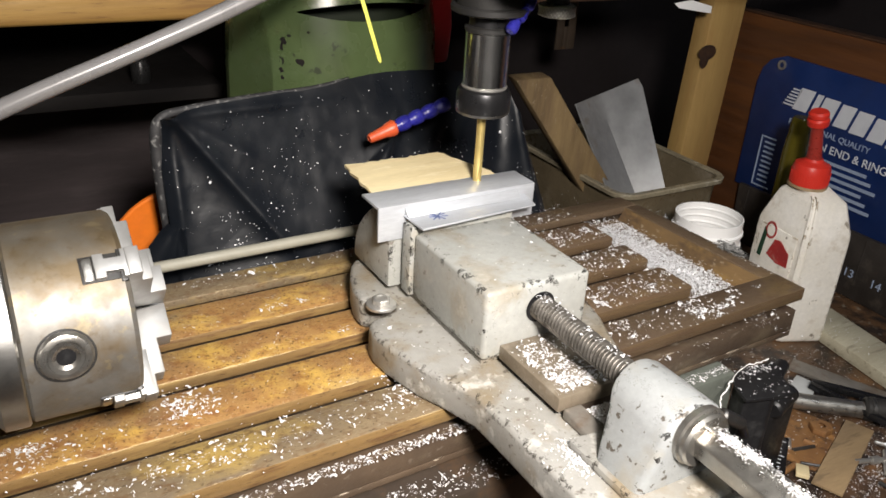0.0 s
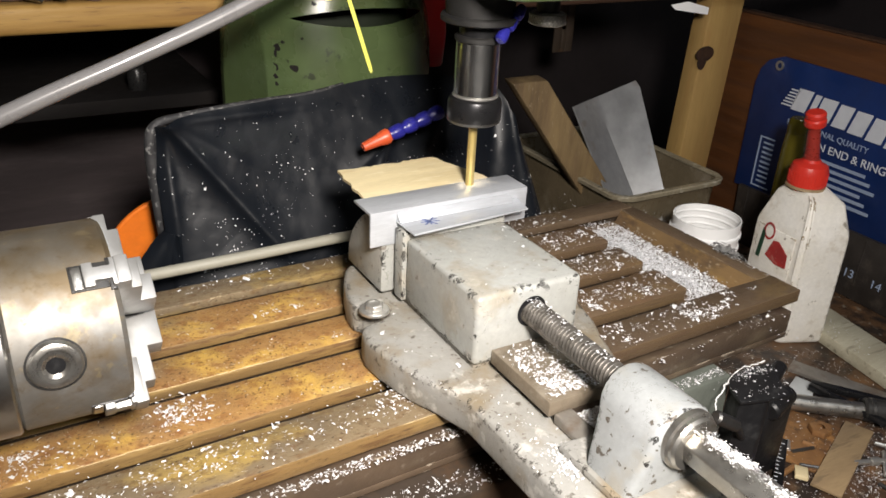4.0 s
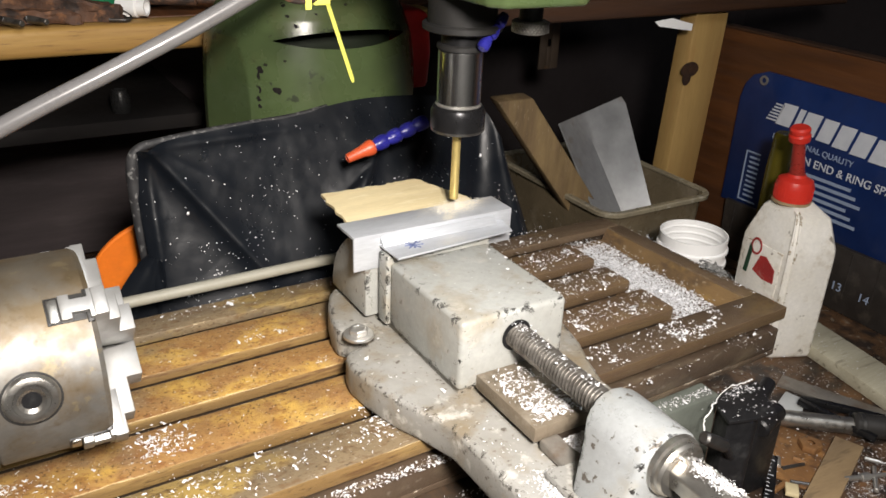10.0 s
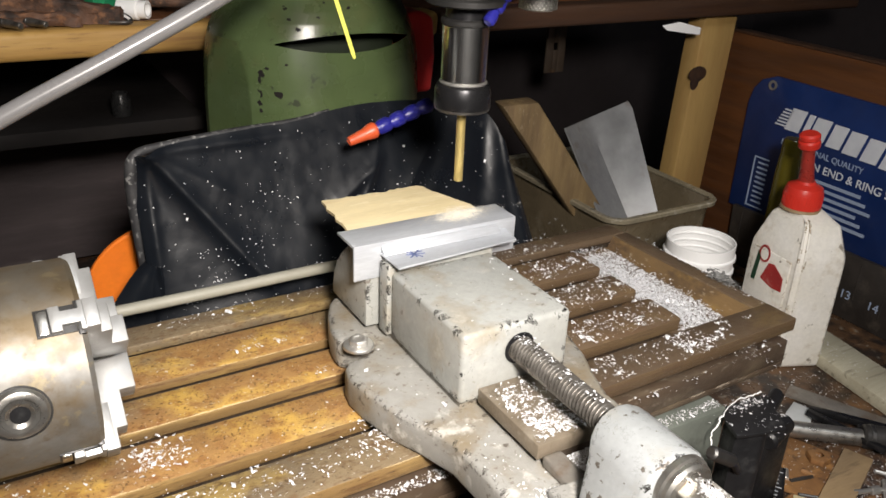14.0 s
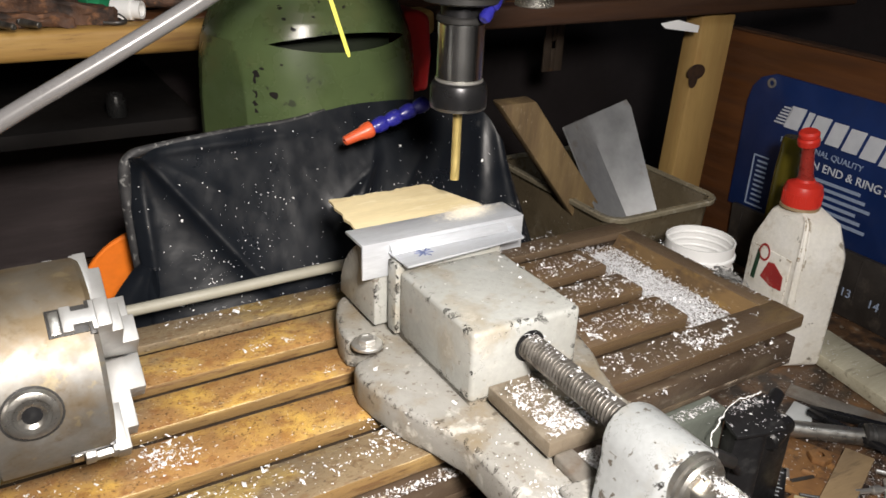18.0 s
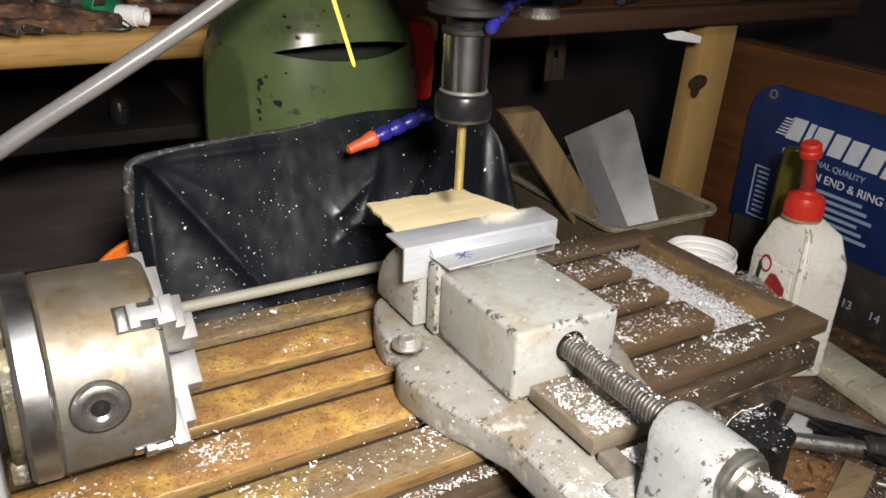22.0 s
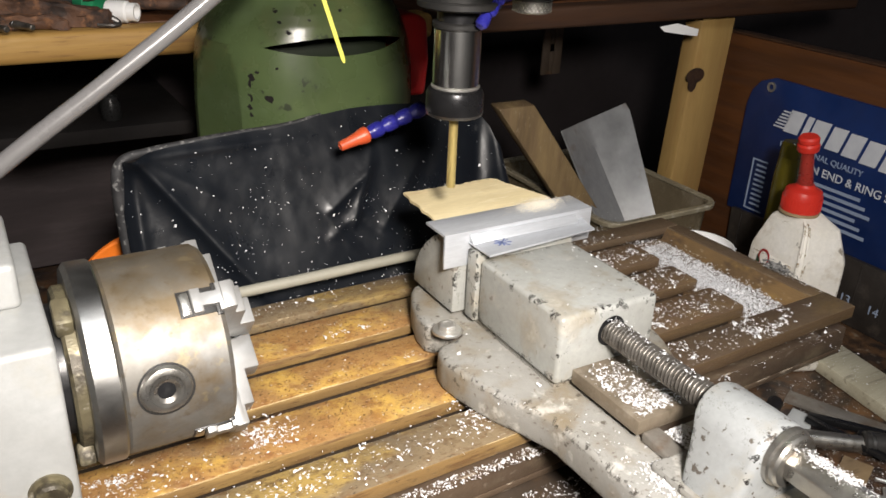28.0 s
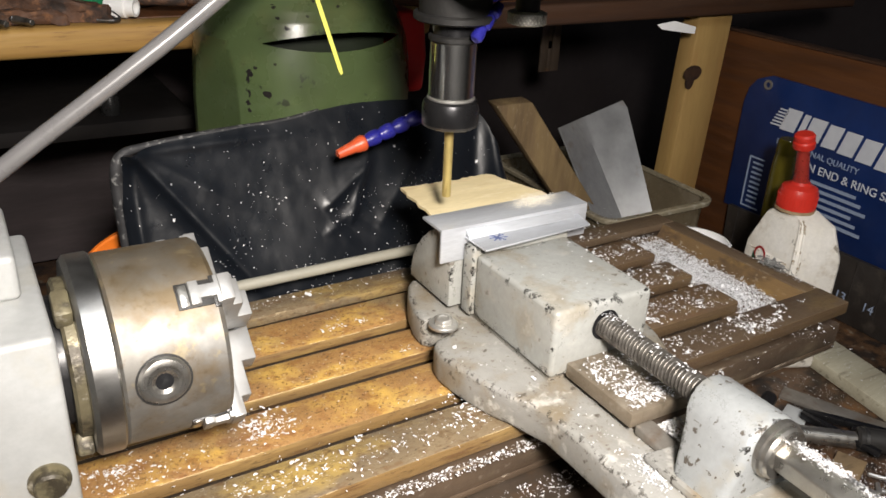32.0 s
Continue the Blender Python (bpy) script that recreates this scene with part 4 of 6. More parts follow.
def coolant_nozzle():
    t = thing("coolant_hose", (0.1, 0.24, 0.15), "blue segmented coolant hose with an orange nozzle", "coolant hose")
    a, b = Vector((0.1531, 0.33, 0.1400)), Vector((0.0593, 0.33, 0.1098))
    d = (b - a).normalized()
    m = Matrix.Translation(a) @ d.to_track_quat("Z", "Y").to_matrix().to_4x4()
    for i in range(4):
        seg = lathe([(0, 0), (0.0072, 0.0), (0.0080, 0.0015), (0.0083, 0.004), (0.0082, 0.009), (0.0074, 0.0130), (0.0062, 0.0150), (0.0062, 0.0178), (0, 0.0178)], m @ Matrix.Translation((0, 0, i * 0.0172)), 24)
        part("segment", seg, BLUEP, t)
    part("nozzle", lathe([(0, 0.068), (0.0074, 0.068), (0.0088, 0.070), (0.0088, 0.0745), (0.0080, 0.0765), (0.0080, 0.0785), (0.0066, 0.082), (0.0056, 0.094), (0.0050, 0.101), (0.0032, 0.1015), (0.0030, 0.098), (0, 0.098)], m, 28), NOZZLE, t, "orange-red tapered nozzle")
    for i in range(3):
        q = Matrix.Translation((0.0905 + 0.0095 * i, 0.132 + 0.003 * i, 0.2625 + 0.0085 * i)) @ Euler((radians(-15), radians(48), 0)).to_matrix().to_4x4()
        part("segment", lathe([(0, 0), (0.0036, 0), (0.0053, 0.002), (0.0054, 0.006), (0.0038, 0.0125), (0, 0.0125)], q, 20), BLUEP, t)
    ON_HEAD.append(t)
    z = thing("cable_tie", (0.0, 0.22, 0.24), "bright yellow cable tie with its tail hanging down", "cable tie")
    a, b = Vector((-0.0145, 0.215, 0.2995)), Vector((0.0115, 0.215, 0.2225))
    d = (b - a)
    L = d.length
    m = Matrix.Translation(a) @ d.to_track_quat("Z", "Y").to_matrix().to_4x4() @ pose(0, 0, 0, 0, 0, 55)
    part("tail", moved(bevelled(prism([(-0.0024, 0), (0.0024, 0), (0.0024, L - 0.004), (0.0012, L), (-0.0012, L), (-0.0024, L - 0.004)], "y", -0.0006, 0.0006), 0.0003, 1), m), YELLOW, z)
    for pts in ([(-0.056, 0.216, 0.310), (-0.054, 0.213, 0.301), (-0.044, 0.211, 0.2955), (-0.031, 0.211, 0.2945), (-0.020, 0.213, 0.2985), (-0.018, 0.216, 0.309)],
                [(-0.006, 0.218, 0.309), (-0.001, 0.215, 0.2995), (0.007, 0.214, 0.2975), (0.014, 0.216, 0.3005), (0.018, 0.219, 0.309)]):
        part("cord", tube(pts, 0.0022, 30, 10), RUSTTOOL, z, "brown cord looped behind the tie")
    part("strap_end", box(-0.0340, -0.0285, 0.2085, 0.2100, 0.2880, 0.3080, 0.0005), YELLOW, z)
    part("loop", moved(box(-0.011, 0.004, -0.004, 0.004, -0.009, 0.001, 0.0015), Matrix.Translation(a)), YELLOW, z)
    ON_HEAD.append(z)


coolant_nozzle()


# ---- column, rubber sheet, hose ----
def column():
    t = thing("machine_column", (0.1, 0.5, -0.285), "green-painted cast machine column with chipped paint", "milling machine column")
    cx, cy, hw, hd, power = 0.0975, 0.53, 0.1312, 0.115, 2.2
    heights, sizes = [-0.15, 0.15, 0.19, 0.217, 0.2323, 0.2455, 0.258, 0.272, 0.285, 0.31], [1.0, 1.0, 0.985, 0.955, 0.915, 0.870, 0.815, 0.745, 0.670, 0.5]
    deep = [1.0, 1.0, 0.99, 0.97, 0.945, 0.915, 0.872, 0.805, 0.715, 0.52]
    n = Vector((-0.944, -0.329))  # the flat cut on the flank
    cut = n.dot(Vector((-0.0040, 0.4475)))

    def skin(a, z):
        s, sy = float(np.interp(z, heights, sizes)), float(np.interp(z, heights, deep))
        c, d = math.cos(a), math.sin(a)
        r = (abs(c) ** power + abs(d) ** power) ** (-1 / power)
        p = Vector((cx + hw * s * r * c, cy + hd * sy * r * d))
        over = n.dot(p) - cut
        if over > 0:
            mid = Vector((cx, cy))
            p = mid + (p - mid) * ((cut - n.dot(mid)) / (n.dot(p) - n.dot(mid)))
        return p.x, p.y

    N = 320
    for kind, steps in (("shoulder", 34), ("casting", 40)):
        rows = []
        for k in range(steps + 1):
            row = []
            for i in range(N + 1):
                a = radians(170 + 200 * i / N)
                x0 = skin(a, 0.2265)[0]
                lens = max(0.0, 1 - abs((x0 - 0.1015) / 0.083) ** 2) if math.sin(a) < -0.3 else 0.0
                lo, hi = 0.2245 - 0.0092 * lens, 0.2245 + 0.0105 * lens ** 0.8
                z = -0.15 + (lo + 0.15) * k / steps if kind == "casting" else hi + (0.289 - hi) * k / steps
                row.append((*skin(a, z), z))
            rows.append(row)
        part(kind, sheet(rows, -0.0008), GREEN, t, sharp=12)
    # The shade inside the slot is put into this lining's colour.
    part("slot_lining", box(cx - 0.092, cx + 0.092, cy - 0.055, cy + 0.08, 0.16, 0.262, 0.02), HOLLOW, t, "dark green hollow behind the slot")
    part("core", box(cx - 0.08, cx + 0.08, cy + 0.0, cy + 0.16, -0.2848, 0.2), BLACK, t)
    part("foot", box(cx - 0.10, cx + 0.13, cy - 0.09, cy + 0.16, -0.2848, -0.15, 0.01), GREEN, t)
    part("neck_collar", lathe([(0, 0), (0.086, 0), (0.0885, 0.003), (0.0885, 0.05), (0, 0.05)], Matrix.Translation((cx, cy, 0.2845)), 64), RINGSTEEL, t, "steel collar round the column neck")
    rnd = random.Random(8)

    def chip(x, z, s, tall):
        ring = [(x + s * rnd.uniform(0.5, 1.15) * math.cos(q), z + s * tall * rnd.uniform(0.5, 1.15) * math.sin(q)) for q in np.linspace(0, 2 * math.pi, 12)[:-1]]
        bm = prism(ring, "y", -0.0014, 0.003)
        for v in bm.verts:
            q = min((abs(skin(radians(w), v.co.z)[0] - v.co.x), radians(w)) for w in range(185, 350))[1]
            v.co.y += skin(q, v.co.z)[1]
        part("paint_chip", bm, DARKBOARD, t, "dark bare patch in the paint")

    for x, z, s, tall in ((0.019, 0.171, 0.0062, 0.85), (0.0040, 0.193, 0.0034, 1.4), (0.0025, 0.186, 0.0028, 1.5), (0.0015, 0.171, 0.0030, 2.0), (0.0010, 0.160, 0.0024, 1.6), (0.009, 0.199, 0.0022, 0.9), (0.0015, 0.152, 0.0022, 1.4),
                          (-0.006, 0.243, 0.0030, 0.8), (0.034, 0.262, 0.0026, 1.0), (0.036, 0.251, 0.0024, 0.7), (0.043, 0.241, 0.0030, 0.8), (0.028, 0.204, 0.0022, 0.9), (0.066, 0.253, 0.0018, 0.8),
                          (0.102, 0.262, 0.0022, 0.8), (0.075, 0.268, 0.0016, 0.9)):
        chip(x, z, s, tall)
    pad = prism([(0.200, 0.246), (0.222, 0.247), (0.238, 0.238), (0.242, 0.19), (0.238, 0.145), (0.204, 0.145)], "y", 0.474, 0.53, 0.007, 3)
    part("pad", pad, REDDULL, t, "red rounded guard plate")


column()


def rubber_guard():
    t = thing("rubber_guard", (0.08, 0.38, -0.1), "creased black rubber chip guard hung behind the table, dusted with swarf", "chip guard")
    top = [(-0.150, 0.402, 0.118), (-0.142, 0.403, 0.134), (-0.11, 0.405, 0.139), (-0.04, 0.41, 0.143), (0.0245, 0.412, 0.1460), (0.07, 0.414, 0.1525), (0.12, 0.416, 0.1565), (0.2, 0.416, 0.152), (0.26, 0.412, 0.139), (0.286, 0.40, 0.122), (0.305, 0.39, 0.07)]
    bot = [(-0.147, 0.36, -0.06), (-0.14, 0.355, -0.06), (-0.11, 0.345, -0.06), (-0.04, 0.335, -0.06), (0.0245, 0.33, -0.06), (0.07, 0.33, -0.06), (0.12, 0.33, -0.06), (0.2, 0.33, -0.06), (0.26, 0.335, -0.06), (0.31, 0.34, -0.06), (0.335, 0.35, -0.06)]
    NU, NV = 361, 191

    def even(points):
        q = spline(points, 400)
        s = np.cumsum([0.0] + [(q[k + 1] - q[k]).length for k in range(399)])
        return [Vector([float(np.interp(w, s, [p[c] for p in q])) for c in range(3)]) for w in np.linspace(0, s[-1], NU)]

    a, b = even(top), even(bot)

    # creases running out from the upper corner: from x, z to x, z, height, width, drop on the lower side
    FOLDS = ((-0.137, 0.138, -0.030, -0.012, 0.0100, 0.0110, 0.012), (-0.139, 0.1345, 0.012, 0.1335, 0.0060, 0.0050, 0.0), (-0.137, 0.138, -0.139, 0.005, 0.0060, 0.0050, 0.0),
             (-0.137, 0.138, -0.045, 0.075, 0.0050, 0.0130, 0.0), (0.125, 0.03, 0.20, 0.12, 0.0040, 0.012, 0.003),
             (0.064, 0.058, 0.116, 0.094, 0.0050, 0.0060, 0.004), (0.088, 0.040, 0.118, 0.104, 0.0045, 0.0050, 0.004), (0.060, 0.030, 0.098, 0.052, 0.0035, 0.0050, 0.0))

    def ridge(d, width):
        return math.exp(-(d / width) ** 2)

    rows = []
    for i in range(NV):
        v = i / (NV - 1)
        row = []
        for j in range(NU):
            u = j / (NU - 1)
            p = a[j].lerp(b[j], v)
            for ax, az, bx, bz, high, width, step in FOLDS:
                lx, lz = bx - ax, bz - az
                L = math.hypot(lx, lz)
                s = ((p.x - ax) * lx + (p.z - az) * lz) / L
                d = ((p.x - ax) * -lz + (p.z - az) * lx) / L
                fade = max(0.0, min(1.0, 1 - (s - L * 0.75) / (L * 0.5))) * max(0.0, min(1.0, (s + 0.012) / 0.012))
                p.y += fade * (-high * math.exp(-math.sqrt(d * d + 5e-6) / width) + step * (1 - math.exp(min(0.0, d) / 0.016)) * math.exp(min(0.0, d) / 0.06))
            p.y += -0.006 * math.sin(math.pi * v) * math.sin(math.pi * min(1, u * 1.1))
            p.y += 0.0045 * noise.noise(Vector((p.x * 7, p.z * 7, 3))) + 0.0006 * noise.noise(Vector((p.x * 26, p.z * 22, 8))) + 0.0003 * noise.noise(Vector((p.x * 80, p.z * 60, 5)))
            p.y += 0.0045 * ridge(u - 0.87 + 0.1 * v, 0.03) - 0.005 * ridge(u - 0.945 - 0.02 * v, 0.03) - 0.0035 * ridge(u - 0.80 + 0.25 * v, 0.03)
            row.append(p)
        rows.append(row)
    part("sheet", sheet(rows, 0.003), RUBBER, t)
    rnd = random.Random(11)
    verts, faces = [], []
    clumps = [(rnd.gauss(128, 30), rnd.choice((56, 70, 136, 190, 219)) + rnd.gauss(0, 24), rnd.uniform(3, 14), rnd.uniform(3, 16)) for _ in range(22)]
    for k in range(800):
        cl = rnd.random()
        ci, cj, si, sj = clumps[k % len(clumps)]
        i = int(np.clip(rnd.gauss(ci, si) if cl < 0.5 else rnd.uniform(4, 184), 1, NV - 3))
        j = int(np.clip(rnd.gauss(cj, sj) if cl < 0.5 else rnd.uniform(8, 352), 2, NU - 3))
        p = rows[i][j].lerp(rows[i + 1][j + 1], rnd.random()) + (rows[i][j + 1] - rows[i][j]) * rnd.random()
        n = (rows[i][j + 1] - rows[i][j]).cross(rows[i + 1][j] - rows[i][j]).normalized()
        if n.y > 0:
            n = -n
        p += n * 0.0036
        e1 = n.orthogonal().normalized()
        e1 = Matrix.Rotation(rnd.uniform(0, 6.3), 3, n) @ e1
        e2 = n.cross(e1)
        s = (0.00018 + 0.0007 * rnd.random() ** 2.2) * (2.4 if rnd.random() < 0.04 else 1)
        b0 = len(verts)
        for a, c in ((-1, -0.5), (1, -0.7), (0.7, 0.6), (-0.8, 0.7)):
            verts.append(tuple(p + (e1 * a + e2 * c) * s + n * 0.0004 * rnd.random()))
        faces.append((b0, b0 + 1, b0 + 2, b0 + 3))
    me = bpy.data.meshes.new("guard_chips")
    me.from_pydata(verts, [], faces)
    me.materials.append(CHIPS)
    tagged(new("guard_chips", me), "white swarf flecks stuck to the rubber guard", "metal chips", "", "stuff")
    corner = [[(-0.1490 - 0.062 * f ** 0.8 + (0.012 + 0.062 * f ** 0.8) * g, 0.385 - 0.02 * g - 0.004 * math.sin(6 * g), 0.020 - 0.080 * f) for g in np.linspace(0, 1, 9)] for f in np.linspace(0, 1, 14)]
    part("lower_corner", sheet(corner, 0.003), RUBBER, t, "lower corner of the rubber flaring outwards")
    lip = [(-0.146, 0.398, -0.03), (-0.151, 0.4, 0.05), (-0.152, 0.402, 0.11), (-0.145, 0.403, 0.131), (-0.12, 0.404, 0.138), (-0.05, 0.409, 0.143), (0.0245, 0.412, 0.1463), (0.07, 0.414, 0.1528)]
    part("rolled_lip", tube(lip, [0.006, 0.0065, 0.0068, 0.0055, 0.004, 0.0035, 0.003, 0.0025], 60, 12), DUSTRUBBER, t, "dusty rolled edge of the rubber", sharp=60)


rubber_guard()


def orange_guard():
    single("orange_disc", lathe([(0, 0), (0.085, 0), (0.087, 0.002), (0.087, 0.006), (0.085, 0.008), (0, 0.008)], Matrix.Translation((-0.12, 0.47, -0.055)) @ Euler((radians(95), 0, 0)).to_matrix().to_4x4(), 64),
           ORANGE, (-0.12, 0.47, -0.14), "bright orange plastic disc standing behind the table", "plastic disc")


orange_guard()


# ---- shelf and enclosure ----
def enclosure():
    s = thing("timber_shelf", (0.0, 0.7, 0.184), "rough timber shelf with a pale sawn front edge", "shelf")
    part("front_rail", box(-1.2, 0.33, 0.62, 0.665, 0.184, 0.219, 0.009, 3), SHELF, s)
    # The same rail goes on; the head's shadow is put into its colour.
    part("front_rail", box(0.331, 1.3, 0.622, 0.665, 0.185, 0.2185, 0.006, 3), DARKRAIL, s, "rail with the head's shadow in its colour")
    part("board", box(-1.2, 1.0, 0.6655, 1.0, 0.2, 0.219, 0.001), BROWN, s)
    p = thing("timber_post", (0.92, 0.67, -0.285), "pale pine post with a dark knot holding the shelf", "post")
    part("post", moved(box(-0.042, 0.042, -0.02, 0.02, 0.002, 0.4665, 0.003), Matrix.Translation((0.9175, 0.665, -0.2848)) @ pose(0, 0, 0, 0, 2.7, 0)), PINE, p)
    knot = lathe([(0, 0), (0.016, 0.0), (0.017, 0.0015), (0, 0.0025)], Matrix.Translation((0.900, 0.6448, 0.079)) @ Matrix.Diagonal((1.35, 1, 0.85, 1)) @ Euler((radians(90), 0, 0)).to_matrix().to_4x4(), 24)
    part("knot", knot, BLACKKNOT, p, "dark resinous knot")
    tail = lathe([(0, 0), (0.009, 0.0), (0.010, 0.0012), (0, 0.002)], Matrix.Translation((0.896, 0.6448, 0.064)) @ Matrix.Diagonal((1.1, 1, 1.5, 1)) @ Euler((radians(90), 0, 0)).to_matrix().to_4x4(), 20)
    part("knot_tail", tail, BLACKKNOT, p, "dark streak below the knot")
    # Added board, a little lighter than the wall, to lift the black there.
    single("back_panel", box(-1.2, 0.12, 1.10, 1.118, -0.2848, 0.199, 0.002), BACKBOARD, (-0.5, 1.11, -0.285), "dark board added to lift the black behind the machine", "panel", kind="structure")
    b = thing("side_panel", (1.03, 0.2, -0.285), "red-brown timber side panel of the enclosure", "panel")
    part("board", box(1.004, 1.03, -0.4, 0.7, -0.2848, 0.1475, 0.002), BROWN, b)
    part("top_edge", box(1.0035, 1.0305, -0.4, 0.7, 0.1477, 0.152, 0.001), DARKRAIL, b, "dark top edge")


enclosure()


def spanner_roll():
    t = thing("spanner_roll", (0.99, 0.4, -0.17), "blue vinyl spanner roll with white print hung on the side panel", "tool roll")
    ring = [(0.596, -0.175), (0.5965, 0.03), (0.590, 0.058), (0.575, 0.077), (0.5445, 0.089), (-0.05, 0.084), (-0.05, -0.165)]
    part("cloth", prism(ring, "x", 0.996, 1.0035, 0.002), MATBLUE, t)
    part("grommet", lathe([(0.005, 0), (0.009, 0), (0.009, 0.002), (0.005, 0.002)], Matrix.Translation((0.9955, 0.548, 0.072)) @ Euler((0, radians(-90), 0)).to_matrix().to_4x4(), 20), STEEL, t)
    y = 0.506
    for k, w in enumerate((0.033, 0.013, 0.033, 0.03, 0.032, 0.033, 0.038, 0.03)):
        z = 0.002 - (0.506 - y) * 0.07
        h = 0.041
        sl = 0.011
        ring = [(y, z), (y - w * 0.92, z), (y - w * 0.92 - sl, z + h), (y - sl, z + h)]
        part("logo_block", prism(ring, "x", 0.9945, 0.9962, 0.0004, 1), PRINT, t)
        y -= w + 0.003
    for k in range(6):
        part("logo_stripe", box(0.9945, 0.9962, 0.503 - k * 0.002, 0.527 - k * 0.003, 0.006 + k * 0.006, 0.0085 + k * 0.006), PRINT, t)
    part("diagram_frame", joined(box(0.9945, 0.9962, 0.553, 0.5555, -0.16, -0.066), box(0.9945, 0.9962, 0.522, 0.5555, -0.066, -0.0635), box(0.9945, 0.9962, 0.515, 0.5555, -0.1625, -0.16)), DIMPRINT, t)
    for k in range(9):
        part("diagram_bar", box(0.9945, 0.9962, 0.522, 0.545, -0.152 + k * 0.0095, -0.1488 + k * 0.0095), DIMPRINT, t)
    for words, size, yy, zz, mt in (("PROFESSIONAL QUALITY", 0.0150, 0.506, -0.026, DIMPRINT), ("OPEN END & RING SPANNER SET", 0.0205, 0.470, -0.052, PRINT)):
        cu = bpy.data.curves.new("words", "FONT")
        cu.body, cu.size, cu.extrude = words, size, 0.0006
        tmp = bpy.data.objects.new("words", cu)
        scene.collection.objects.link(tmp)
        me = bpy.data.meshes.new_from_object(tmp.evaluated_get(bpy.context.evaluated_depsgraph_get()))
        bpy.data.objects.remove(tmp)
        bm = bmesh.new()
        bm.from_mesh(me)
        moved(bm, Matrix.Translation((0.9952, yy, zz)) @ Euler((radians(90), 0, radians(-90))).to_matrix().to_4x4() @ pose(0, 0, 0, 0, 0, -1.5))
        part("lettering", bm, mt, t, words.lower(), smooth=False)
    part("pocket_panel", prism([(0.57, -0.2845), (0.575, -0.168), (-0.05, -0.163), (-0.05, -0.2845)], "x", 0.985, 0.9958, 0.002), POCKET, t, "grimy dark pocket strip")
    for words, yy in (("14", 0.262), ("13", 0.315)):
        cu = bpy.data.curves.new("words", "FONT")
        cu.body, cu.size, cu.extrude = words, 0.022, 0.0006
        tmp = bpy.data.objects.new("words", cu)
        scene.collection.objects.link(tmp)
        me = bpy.data.meshes.new_from_object(tmp.evaluated_get(bpy.context.evaluated_depsgraph_get()))
        bpy.data.objects.remove(tmp)
        bm = bmesh.new()
        bm.from_mesh(me)
        moved(bm, Matrix.Translation((0.9842, yy, -0.246)) @ Euler((radians(90), 0, radians(-90))).to_matrix().to_4x4())
        part("pocket_number", bm, DIMPRINT, t, smooth=False)
    for k in range(8):
        part("pocket_seam", tube([(0.9845, 0.55 - k * 0.052, -0.254), (0.9842, 0.548 - k * 0.052, -0.17)], 0.0012, 6, 6), POCKET, t)
    for k in range(6):
        part("small_print", box(0.9945, 0.996, 0.33 - 0.012 * (k % 3), 0.42, -0.072 - k * 0.0125, -0.0665 - k * 0.0125), DIMPRINT, t)


spanner_roll()


